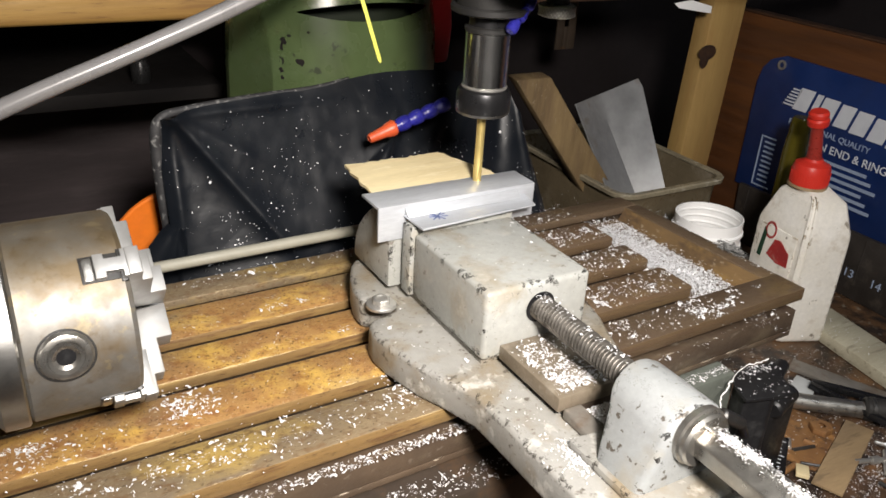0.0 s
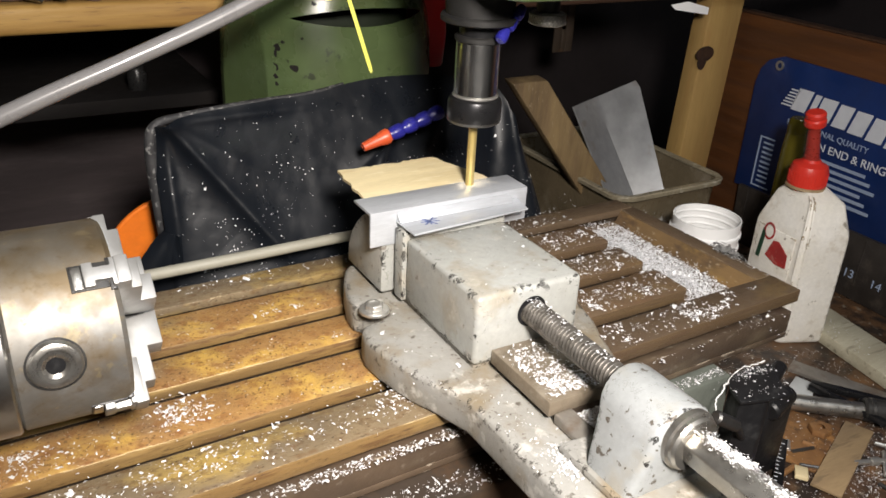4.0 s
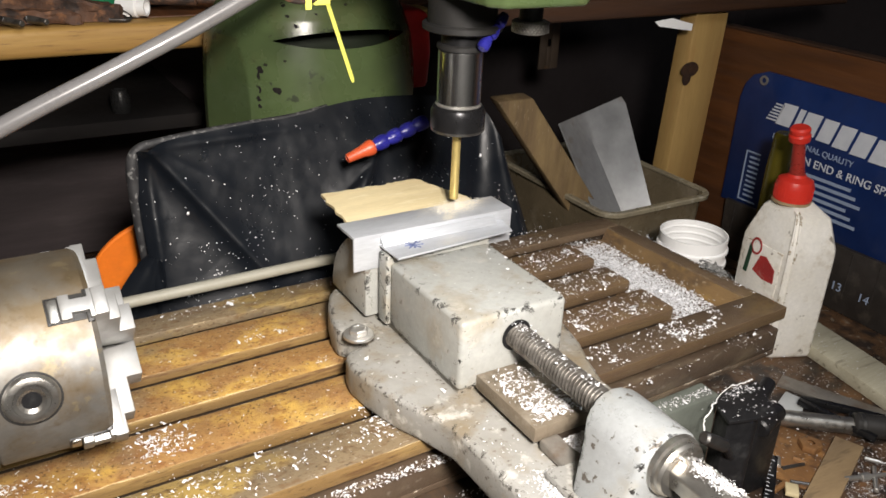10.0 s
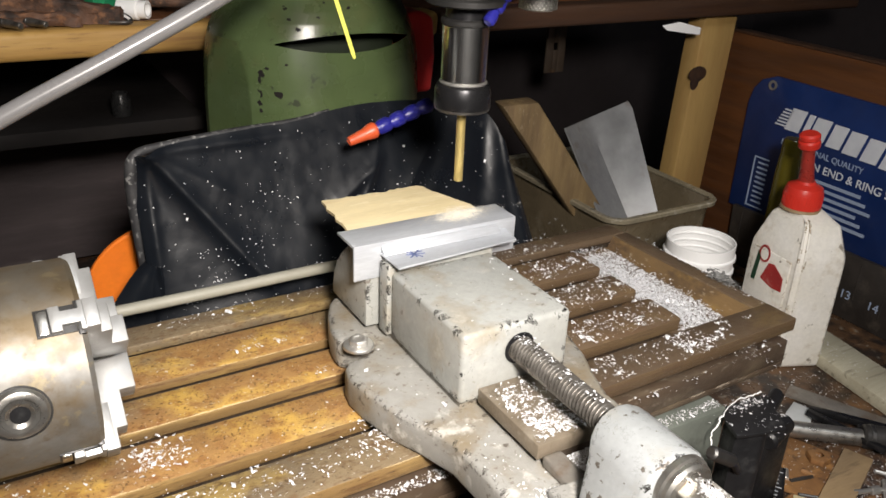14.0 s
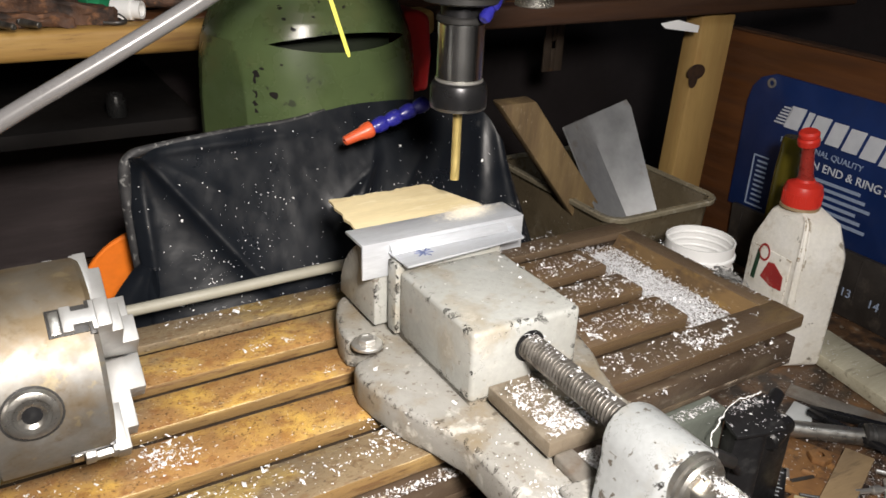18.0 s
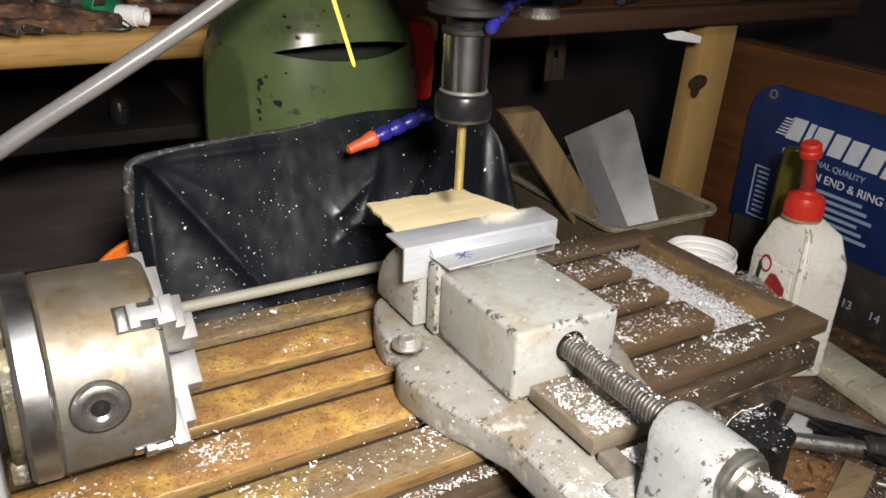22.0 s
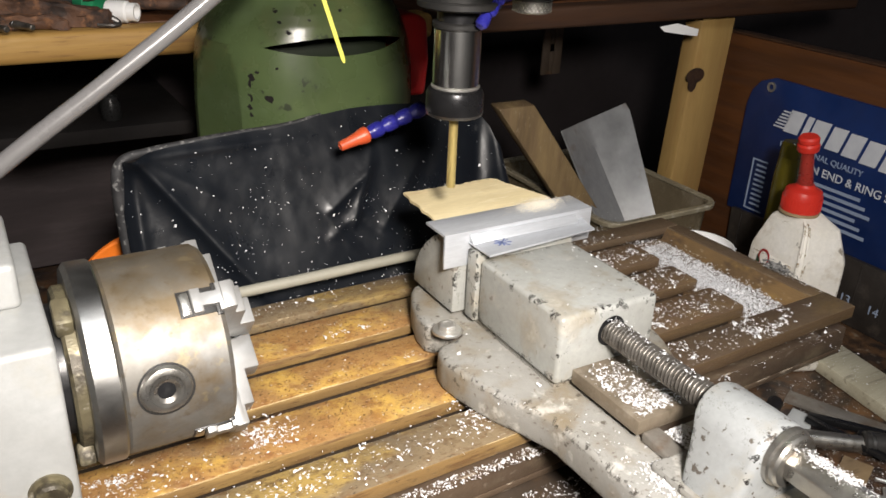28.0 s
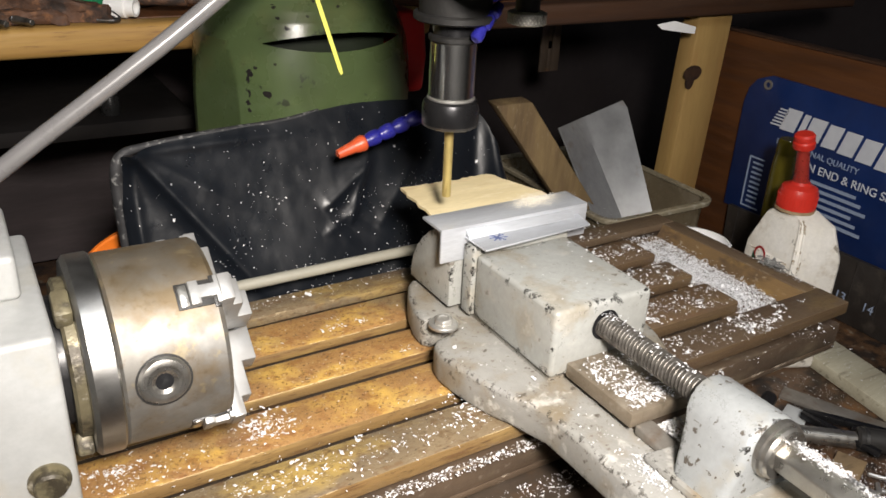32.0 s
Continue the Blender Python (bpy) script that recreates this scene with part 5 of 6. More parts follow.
# ---- things on the bench ----
def oil_bottle():
    t = thing("oil_bottle", (0.78, 0.27, -0.285), "grubby white plastic oil bottle with a red cap and spout", "bottle")
    z0 = -0.2845
    # octagonal section: the front left corner is cut off
    ring = [(0.748, 0.239), (0.807, 0.214), (0.815, 0.218), (0.848, 0.288), (0.844, 0.298), (0.766, 0.345), (0.749, 0.337), (0.7415, 0.2455)]
    rows = []
    for z, k, pull in ((0, 0.93, 0), (0.004, 0.98, 0), (0.012, 1.0, 0), (0.170, 1.0, 0), (0.183, 0.99, 0), (0.190, 0.97, 0), (0.234, 0.78, 0.15), (0.242, 0.66, 0.5), (0.249, 0.50, 1.0)):
        r = []
        for x, y in ring:
            dx, dy = (x - 0.788) * k, (y - 0.272) * k
            L = math.hypot(dx, dy)
            rr = L * (1 - pull) + min(L, 0.028) * pull
            r.append((0.788 + dx / L * rr + 0.003 * pull, 0.272 + dy / L * rr + 0.02 * pull, z0 + z))
        rows.append(r)
    bm = bmesh.new()
    V = [[bm.verts.new(p) for p in r] for r in rows]
    for p, q in zip(V, V[1:]):
        for k in range(8):
            bm.faces.new((p[k], p[(k + 1) % 8], q[(k + 1) % 8], q[k]))
    bm.faces.new(V[0][::-1])
    bm.faces.new(V[-1])
    bmesh.ops.recalc_face_normals(bm, faces=bm.faces)
    part("body", bevelled(bm, 0.0035, 3, 20), WHITEP, t)
    # label on the narrow face
    a, b = Vector((0.7415, 0.2455, 0)), Vector((0.749, 0.337, 0))
    d = (b - a).normalized()
    m = Matrix.Translation((a.x, a.y, z0)) @ pose(0, 0, 0, 0, 0, math.degrees(math.atan2(d.y, d.x)))
    part("label", moved(box(0.010, 0.084, -0.002, 0.0016, 0.03, 0.178, 0.0004), m), WHITEP, t)
    part("label_field", moved(prism([(0.0369, 0.1243), (0.0162, 0.1254), (0.0176, 0.1472), (0.0379, 0.1622), (0.049, 0.1602), (0.0594, 0.1317)], "y", 0.0016, 0.0026), m), LABELRED, t, "red printed label")
    part("label_band", moved(prism([(0.0729, 0.1733), (0.078, 0.1231), (0.0704, 0.1226), (0.0668, 0.1641)], "y", 0.0016, 0.0027), m), GREENDARK, t, "dark green label border")
    part("label_ring", moved(lathe([(0.0085, 0), (0.0115, 0), (0.0115, 0.0008), (0.0085, 0.0008)], Matrix.Translation((0.0605, 0.0016, 0.1717)) @ Matrix.Diagonal((0.95, 1, 1.25, 1)) @ Euler((radians(-90), 0, 0)).to_matrix().to_4x4(), 28), m), LABELRED, t)
    for k in (0, 7):
        part("moulded_ridge", tube([rows[q][k] for q in (2, 3, 5, 6, 7)], [0.0008, 0.0020, 0.0022, 0.0020, 0.0010], 30, 10), WHITEP, t)
    part("neck_grime", lathe([(0.0245, 0.2440), (0.0300, 0.2455), (0.0292, 0.2495), (0.0245, 0.2495)], Matrix.Translation((0.786, 0.2935, z0)), 40), LEATHER, t, "brown grime round the neck")
    at = Matrix.Translation((0.786, 0.2935, z0))
    part("cap", moved(lathe([(0, 0.248), (0.0275, 0.248), (0.0285, 0.252), (0.0280, 0.274), (0.0255, 0.281), (0.015, 0.286), (0.0125, 0.290), (0, 0.290)], Matrix.Identity(4), 48), at), REDP, t, "red ribbed screw cap")
    tilt = at @ Matrix.Translation((0, 0, 0.284)) @ pose(0, 0, 0, 0, -12.5, 0) @ Matrix.Translation((0, 0, -0.284))
    part("spout", moved(lathe([(0, 0.284), (0.0125, 0.284), (0.0105, 0.300), (0.0085, 0.347), (0, 0.347)], Matrix.Identity(4), 32), tilt), REDCLEAR, t, "translucent red spout")
    ribs = bmesh.new()
    for k in range(36):
        q = 2 * math.pi * k / 36
        bmesh.ops.create_cube(ribs, size=1, matrix=at @ Matrix.Translation((0.0280 * math.cos(q), 0.0280 * math.sin(q), 0.2615)) @ pose(0, 0, 0, 0, 0, math.degrees(q)) @ Matrix.Diagonal((0.0016, 0.0022, 0.017, 1)))
    part("cap_ribs", ribs, REDP, t, smooth=False)
    part("spout_cap", moved(lathe([(0, 0.344), (0.0150, 0.345), (0.0158, 0.347), (0.0158, 0.354), (0.0145, 0.356), (0.0135, 0.357), (0.0148, 0.359), (0.0148, 0.364), (0.012, 0.367), (0, 0.367)], Matrix.Identity(4), 32), tilt), REDP, t)


oil_bottle()


def back_things():
    t = thing("amber_bottle", (0.868, 0.388, -0.285), "dark amber plastic bottle behind the oil bottle", "bottle")
    m = Matrix.Translation((0.868, 0.388, -0.2845))
    part("body", lathe([(0, 0), (0.018, 0), (0.019, 0.004), (0.019, 0.26), (0.0175, 0.285), (0.0165, 0.292), (0, 0.292)], m, 32), AMBER, t)
    part("lid", lathe([(0, 0.2921), (0.0168, 0.2921), (0.0174, 0.295), (0.0165, 0.313), (0.014, 0.317), (0, 0.317)], m, 32), AMBER, t)
    t = thing("plastic_tub", (0.63, 0.335, -0.285), "white plastic tub with a ribbed screw neck", "tub")
    m = Matrix.Translation((0.63, 0.335, -0.2845))
    part("wall", lathe([(0, 0.0), (0.05, 0), (0.052, 0.004), (0.052, 0.15), (0.051, 0.16), (0.053, 0.162), (0.053, 0.166), (0.0505, 0.168), (0.0505, 0.180), (0.053, 0.182), (0.053, 0.186), (0.0505, 0.188), (0.0505, 0.205), (0.0485, 0.205), (0.0485, 0.01), (0, 0.01)], m, 56), CLEANWHITE, t)
    for k in range(3):
        part("thread_ring", lathe([(0.0486, 0.170 + k * 0.011), (0.0474, 0.172 + k * 0.011), (0.0474, 0.1735 + k * 0.011), (0.0486, 0.1755 + k * 0.011)], m, 48), CLEANWHITE, t)
    t = thing("plastic_tray", (0.72, 0.58, -0.285), "dusty brown plastic tray with a pale rim", "tray")
    def hoop(grow, z, n=12):
        x0, x1, y0, y1, r = 0.592 - grow, 0.826 + grow, 0.482 - grow, 0.815 + grow, 0.028 + grow
        out = []
        for cx, cy, a0 in ((x1 - r, y0 + r, -90), (x1 - r, y1 - r, 0), (x0 + r, y1 - r, 90), (x0 + r, y0 + r, 180)):
            out += [(cx + r * math.cos(radians(a0 + 90 * k / n)), cy + r * math.sin(radians(a0 + 90 * k / n)), z) for k in range(n + 1)]
        return out

    def shell(levels):
        bm = bmesh.new()
        V = [[bm.verts.new(p) for p in hoop(g, z)] for g, z in levels]
        for p, q in zip(V, V[1:]):
            for k in range(len(p)):
                bm.faces.new((p[k], p[(k + 1) % len(p)], q[(k + 1) % len(p)], q[k]))
        return bm, V

    bm, V = shell([(-0.002, -0.0995), (0.008, -0.0985), (0.010, -0.1005), (0.009, -0.107), (0.006, -0.1075), (0.006, -0.1025), (-0.002, -0.1025)])
    for p, q in zip(V[-1], V[-1][1:] + V[-1][:1]):
        k = V[-1].index(p)
        bm.faces.new((p, q, V[0][(k + 1) % len(V[0])], V[0][k]))
    bmesh.ops.recalc_face_normals(bm, faces=bm.faces)
    part("rim", bm, TRAYRIM, t, "pale moulded rim")
    bm, V = shell([(-0.0025, -0.1030), (-0.014, -0.2840), (-0.016, -0.2815), (-0.0048, -0.1030)])
    for k in range(len(V[0])):
        bm.faces.new((V[-1][k], V[-1][(k + 1) % len(V[0])], V[0][(k + 1) % len(V[0])], V[0][k]))
    bmesh.ops.recalc_face_normals(bm, faces=bm.faces)
    part("wall", bm, TRAY, t)
    part("bottom", prism([p[:2] for p in hoop(-0.0165, 0)], "z", -0.2846, -0.2816), TRAY, t)
    # leaning metal plate and timber
    m = Matrix.Translation((0.78, 0.545, -0.2)) @ pose(0, 0, 0, -30, 0, 0) @ Matrix.Translation((0, 0.012, 0))
    # folded once, with the crease running down to the lower edge
    left, fold, right = [[Vector(p) for p in edge] for edge in (((-0.1775, -0.026, 0.2304), (-0.1373, -0.0215, 0.0470)), ((-0.1012, 0.004, 0.2474), (-0.0479, 0.0129, 0.0403)), ((-0.0020, -0.0085, 0.2690), (-0.0030, -0.0170, 0.0420)))]
    rows = []
    for v in np.linspace(0, 1, 15):
        a, b, c = (edge[0].lerp(edge[1], v) for edge in (left, fold, right))
        c = c.lerp(b, 0.06 * max(0.0, 1 - v / 0.05))  # the outer corner is rounded
        rows.append([a.lerp(b, w) for w in np.linspace(0, 1, 6)[:-1]] + [b.lerp(c, w) for w in np.linspace(0, 1, 11)])
    plate = sheet(rows, 0.003)
    single("metal_plate", moved(plate, m), SHEETMETAL, (0.8, 0.63, -0.18), "dull folded sheet-metal offcut leaning in the tray", "metal plate")
    tim = box(-0.026, 0.026, -0.016, 0.016, -0.075, 0.2843, 0.004)
    for v in tim.verts:  # sawn off at a slant
        if v.co.z > 0.1:
            v.co.z -= 0.75 * v.co.x
    single("timber_offcut", moved(tim, Matrix.Translation((0.6379, 0.6, -0.1435)) @ pose(0, 0, 0, 0, -38.19, 0) @ pose(0, 0, 0, 0, 0, -6)), OLDWOOD, (0.638, 0.6, -0.2), "dusty brown timber offcut leaning in the tray", "timber")
    single("hanging_bracket", joined(box(0.704, 0.722, 0.85, 0.854, 0.05, 0.21, 0.001), box(0.732, 0.750, 0.85, 0.854, 0.05, 0.21, 0.001), box(0.7221, 0.7319, 0.85, 0.854, 0.05, 0.094, 0.001), box(0.7221, 0.7319, 0.85, 0.854, 0.108, 0.21, 0.001)), IRON, (0.7, 0.85, 0.2), "flat steel bracket hanging below the shelf", "bracket")
    single("paper_scrap", sheet([[(0.7649, 0.6155, 0.1784), (0.8005, 0.6115, 0.1833), (0.8577, 0.6155, 0.1699)], [(0.7744, 0.6125, 0.1703), (0.8154, 0.6075, 0.1643), (0.8549, 0.6135, 0.1583)]], 0.0005), CLEANWHITE, (0.8005, 0.6155, 0.1833), "crumpled scrap of white paper stuck on the shelf rail", "paper")


back_things()


def saddle():
    t = thing("machine_saddle", (0.1, 0.2, -0.285), "dark cast saddle and base under the milling table", "machine base")
    part("saddle", box(-0.45, 0.22, -0.032, 0.3, -0.135, -0.0592, 0.004), IRON, t)
    part("base", box(-0.16, 0.26, 0.02, 0.44, -0.2848, -0.1355, 0.008), BLACK, t)
    part("lock_lever", joined(rod((0.0, -0.045, -0.1), (0.0, -0.03, -0.1), 0.012, 20, 0.002), rod((0.0, -0.05, -0.1), (-0.05, -0.06, -0.12), 0.006, 16, 0.002)), TOOLSTEEL, t)
    part("gib_block", box(0.228, 0.309, -0.006, 0.1, -0.16, -0.0592, 0.003), GREYGREEN, t, "grey-green casting block")
    top = prism([(0.310, 0.0), (0.369, -0.002), (0.357, -0.019), (0.338, -0.053), (0.312, -0.048), (0.288, -0.038), (0.293, -0.018)], "z", -0.0668, -0.0622, 0.0012)
    for v in top.verts:
        v.co.z += 0.004 * noise.noise(Vector((v.co.x * 60, v.co.y * 60, 2)))
    part("boot_flap", top, BOOT, t, "black rubber flap dusted with chips")
    part("rubber_boot", prism([(0.293, -0.033), (0.318, -0.044), (0.326, -0.043), (0.349, -0.02), (0.31, -0.004)], "z", -0.2848, -0.0672, 0.002), BOOT, t, "black rubber boot dusted with chips")
    rnd = random.Random(41)
    cord = spline([(0.268, -0.027, -0.076), (0.272, -0.022, -0.069), (0.283, -0.018, -0.062), (0.301, -0.010, -0.0595), (0.325, -0.002, -0.0590), (0.345, -0.004, -0.0585), (0.360, -0.003, -0.0595)], 26)
    cord = [p + Vector((rnd.uniform(-1, 1), rnd.uniform(-1, 1), rnd.uniform(0, 1))) * 0.0009 for p in cord]
    part("frayed_wire", tube(cord, [rnd.uniform(0.0003, 0.0010) for _ in range(30)], 90, 6), CLEANWHITE, t, "frayed white cord")
    part("stub_handle", rod((0.2319, -0.0550, -0.0509), (0.2608, -0.0580, -0.0691), 0.0065, 18, 0.002), TOOLSTEEL, t)
    part("handle_stem", rod((0.2608, -0.0580, -0.0691), (0.306, -0.035, -0.115), 0.004, 12), BLACK, t)
    part("feed_bracket", joined(box(0.445, 0.495, 0.035, 0.07, -0.2848, -0.165, 0.006), rod((0.452, 0.05, -0.16), (0.508, 0.075, -0.155), 0.009, 20, 0.003), rod((0.45, 0.035, -0.18), (0.50, 0.05, -0.178), 0.012, 20, 0.003)), BOOT, t)


saddle()


def laid(a, b, half, h, z, bevel=0.001):
    """A flat bar from a to b on the bench."""
    a, b = Vector((a[0], a[1], z)), Vector((b[0], b[1], z))
    L = (b - a).length
    return moved(box(0, L, -half, half, 0, h, bevel), Matrix.Translation(a) @ pose(0, 0, 0, 0, 0, math.degrees(math.atan2(b.y - a.y, b.x - a.x))))


def bench_tools():
    z = -0.2845
    t = thing("socket_bar", (0.65, 0.08, z), "bright worn steel bar with a black socket on the bench", "tool")
    part("bar", rod((0.595, 0.130, z + 0.014), (0.700, 0.045, z + 0.014), 0.0118, 28, 0.002), COLLAR, t)
    part("head", rod((0.688, 0.055, z + 0.017), (0.765, -0.008, z + 0.017), 0.0165, 28, 0.003), BLACK, t)
    part("head_ring", rod((0.694, 0.050, z + 0.017), (0.699, 0.046, z + 0.017), 0.0172, 28, 0.001), TOOLSTEEL, t)
    t = thing("pliers", (0.68, 0.09, z), "black-jawed pliers lying open on the bench", "pliers")
    for s in (-1, 1):
        bm = prism([(0.0, 0.0), (0.05, 0.004), (0.11, 0.012), (0.11, 0.02), (0.045, 0.014), (0.0, 0.008)], "z", 0, 0.009, 0.001)
        part("jaw", moved(bm, Matrix.Translation((0.672, 0.128, z + 0.012)) @ pose(0, 0, 0, 0, 0, -66 + 7 * s) @ Matrix.Diagonal((1, s, 1, 1))), NUTM, t)
    part("pivot", rod((0.70, 0.06, z), (0.70, 0.06, z + 0.024), 0.009, 20, 0.001), NUTM, t)
    single("grey_plate", prism([(0.684, 0.160), (0.692, 0.134), (0.660, 0.112), (0.634, 0.140)], "z", z, z + 0.008, 0.001), PALEGREY, (0.66, 0.135, z), "pale grey plate beside the steel bar", "plate")
    single("flat_bar", laid((0.706, 0.188), (0.80, -0.02), 0.0145, 0.006, z), FLATSTEEL, (0.74, 0.1, z), "flat grey steel bar on the bench", "steel bar")
    single("bench_batten", moved(box(-0.22, 0.24, -0.036, 0.036, 0, 0.021, 0.002), Matrix.Translation((0.822, 0.07, z)) @ pose(0, 0, 0, 0, 0, 81)), OLDWOOD2, (0.82, 0.1, z), "pale grey-green timber batten along the bench", "batten")
    single("brown_strip", laid((0.512, -0.024), (0.662, 0.038), 0.0185, 0.005, z + 0.004), LEATHER, (0.59, 0.01, z), "brown wooden strip lying among chips", "wood strip")
    single("rusty_plate", moved(box(-0.06, 0.055, -0.05, 0.045, 0, 0.004, 0.001), Matrix.Translation((0.575, 0.062, z)) @ pose(0, 0, 0, 0, 0, 25)), RUSTPLATE, (0.575, 0.06, z), "orange rusty steel plate on the bench", "steel plate")
    n = bevelled(lathe([(0.006, 0), (0.0155, 0), (0.0155, 0.009), (0.006, 0.009)], Matrix.Translation((0.606, 0.058, z + 0.0042)), 6), 0.0008)
    single("hex_nut", n, RUSTPLATE, (0.606, 0.058, z + 0.004), "rusty hexagon nut on the plate", "nut")
    t = thing("tap_bit", (0.61, -0.015, z), "small bright steel tap lying in chips", "tap")
    part("shank", rod((0.590, -0.006, z + 0.006), (0.612, -0.014, z + 0.006), 0.0035, 12, 0.0006), STEEL, t)
    part("collar", rod((0.612, -0.014, z + 0.006), (0.624, -0.018, z + 0.006), 0.0055, 12, 0.0008), STEEL, t)
    part("thread", rod((0.624, -0.018, z + 0.006), (0.69, -0.042, z + 0.006), 0.003, 12), STEEL, t)
    t = thing("marked_rule", (0.5, 0.04, z), "small dark rule with white graduations", "rule")
    part("blade", laid((0.545, 0.068), (0.455, 0.002), 0.0062, 0.003, z + 0.005, 0.0004), NUTM, t)
    m = Matrix.Translation((0.545, 0.068, z + 0.005)) @ pose(0, 0, 0, 0, 0, math.degrees(math.atan2(-0.066, -0.09)))
    for k in range(12):
        part("graduation", moved(box(-0.0005, 0.0005, -0.005, -0.001 if k % 4 else 0.003, 0.0031, 0.0036), m @ Matrix.Translation((0.012 + 0.008 * k, 0, 0))), PRINT, t)
    single("blue_grip", tube([(0.416, -0.058, z + 0.012), (0.432, -0.068, z + 0.015), (0.463, -0.0945, z + 0.012)], [0.009, 0.011, 0.009], 20), BLUEP2, (0.43, -0.07, z), "bright blue plastic tool grip", "tool grip")
    single("wood_scrap", moved(box(-0.012, 0.012, -0.008, 0.008, 0, 0.006, 0.001), Matrix.Translation((0.512, 0.012, z + 0.003)) @ pose(0, 0, 0, 0, 6, 40)), PLY, (0.512, 0.012, z), "cream splinter of wood among the chips", "wood scrap")
    rnd = random.Random(21)
    for k in range(22):
        x, y = rnd.uniform(0.5, 0.8), rnd.uniform(-0.12, 0.06)
        a = rnd.uniform(0, 360)
        L = rnd.uniform(0.015, 0.05)
        d = Vector((math.cos(a), math.sin(a), 0)) * L
        single("scrap_rod", rod((x, y, z + 0.004), Vector((x, y, z + 0.004)) + d, rnd.uniform(0.002, 0.0045), 10, 0.0005), (TOOLSTEEL, RUSTPLATE, STEEL)[k % 3], (x, y, z), "short steel offcut lying on the bench", "steel offcut", "bench offcuts")


bench_tools()


def shelf_things():
    z = 0.2192
    t = thing("rusty_clamp", (-0.13, 0.68, z), "rusty old clamp lying on the shelf", "clamp")
    for ring, lo, hi in (([(-0.32, 0.700), (-0.26, 0.725), (-0.20, 0.700), (-0.15, 0.672), (-0.118, 0.654), (-0.098, 0.637), (-0.102, 0.630), (-0.125, 0.639), (-0.16, 0.646), (-0.20, 0.664), (-0.25, 0.672), (-0.31, 0.676)], 0.004, 0.030),
                         ([(-0.30, 0.662), (-0.25, 0.664), (-0.20, 0.655), (-0.152, 0.637), (-0.146, 0.630), (-0.16, 0.629), (-0.20, 0.638), (-0.26, 0.646), (-0.30, 0.650)], 0.0008, 0.017)):
        bm = prism(ring, "z", z + lo, z + hi, 0.003, 1)
        bmesh.ops.triangulate(bm, faces=bm.faces[:])
        bmesh.ops.subdivide_edges(bm, edges=bm.edges[:], cuts=3, use_grid_fill=True)
        for v in bm.verts:
            v.co += 0.0035 * noise.noise_vector(v.co * 70) + 0.002 * noise.noise_vector(v.co * 190)
            v.co.z = max(v.co.z - max(0.0, v.co.x + 0.17) * 0.16, z + 0.0005)
        part("jaw", bm, RUSTTOOL, t, "rust-scaled tapering jaw")
    part("pivot", rod((-0.235, 0.690, z + 0.035), (-0.235, 0.690, z + 0.058), 0.012, 18, 0.003), RUSTTOOL, t)
    part("spring", tube([(-0.125, 0.650, z + 0.017), (-0.105, 0.640, z + 0.012), (-0.093, 0.633, z + 0.005), (-0.102, 0.629, z + 0.003), (-0.118, 0.633, z + 0.004)], [0.005, 0.0045, 0.003, 0.0025, 0.002], 24, 8), TOOLSTEEL, t)
    for k, (x, y, a) in enumerate(((-0.2, 0.632, -58), (-0.225, 0.628, -62), (-0.275, 0.63, -80), (-0.32, 0.64, -70), (-0.36, 0.65, -50))):
        d = Vector((math.cos(radians(a)), math.sin(radians(a)), 0)) * 0.075
        p = Vector((x, y, z + 0.008)) - d * 0.7
        m = thing("drill_bit", (x, y, z), "dark steel drill bit on the shelf edge", "drill bit", "drill bits on the shelf")
        part("shank", rod(p, p + d * 0.6, 0.0045, 14, 0.001), TOOLSTEEL, m)
        part("tip", rod(p + d * 0.6, p + d, 0.0048, 14, 0.001, 0.0035), THREAD, m)
    cup = lathe([(0, 0), (0.016, 0), (0.0175, 0.002), (0.0195, 0.030), (0.0185, 0.031), (0.0165, 0.004), (0, 0.003)], Matrix.Translation((-0.118, 0.735, z + 0.021)) @ Euler((radians(96), 0, radians(24))).to_matrix().to_4x4(), 36)
    single("green_cap", cup, GREENP, (-0.118, 0.735, z), "bright green plastic cap lying on the shelf", "cap")
    m = Matrix.Translation((-0.098, 0.672, z + 0.0135)) @ Euler((radians(90), 0, radians(55))).to_matrix().to_4x4()
    single("pipe_fitting", lathe([(0.008, 0), (0.0122, 0), (0.0130, 0.003), (0.0130, 0.024), (0.011, 0.026), (0.011, 0.036), (0.008, 0.036), (0.008, 0)], m, 32), CLEANWHITE, (-0.098, 0.672, z), "white plastic pipe fitting on the shelf", "pipe fitting")
    rnd = random.Random(31)
    for k in range(16):
        x, y, a = rnd.uniform(-0.46, -0.02), rnd.uniform(0.655, 0.74), radians(rnd.uniform(-25, 25))
        L, r = rnd.uniform(0.05, 0.13), rnd.uniform(0.005, 0.011)
        d = Vector((math.cos(a), math.sin(a), 0)) * L * 0.5
        c = Vector((x, y, z + r + 0.012 * (k % 2)))
        tl = thing("rusty_tool", tuple(c), "rusty oily hand tool heaped on the shelf", "tool", "rusty tools on the shelf")
        part("handle", rod(c - d, c + d * 0.3, r, 12, 0.002), (RUSTTOOL, BLACK, RUSTTOOL)[k % 3], tl)
        part("blade", rod(c + d * 0.3, c + d, r * 0.55, 10, 0.001), (TOOLSTEEL, RUSTTOOL)[k % 2], tl)
    rnd = random.Random(3)
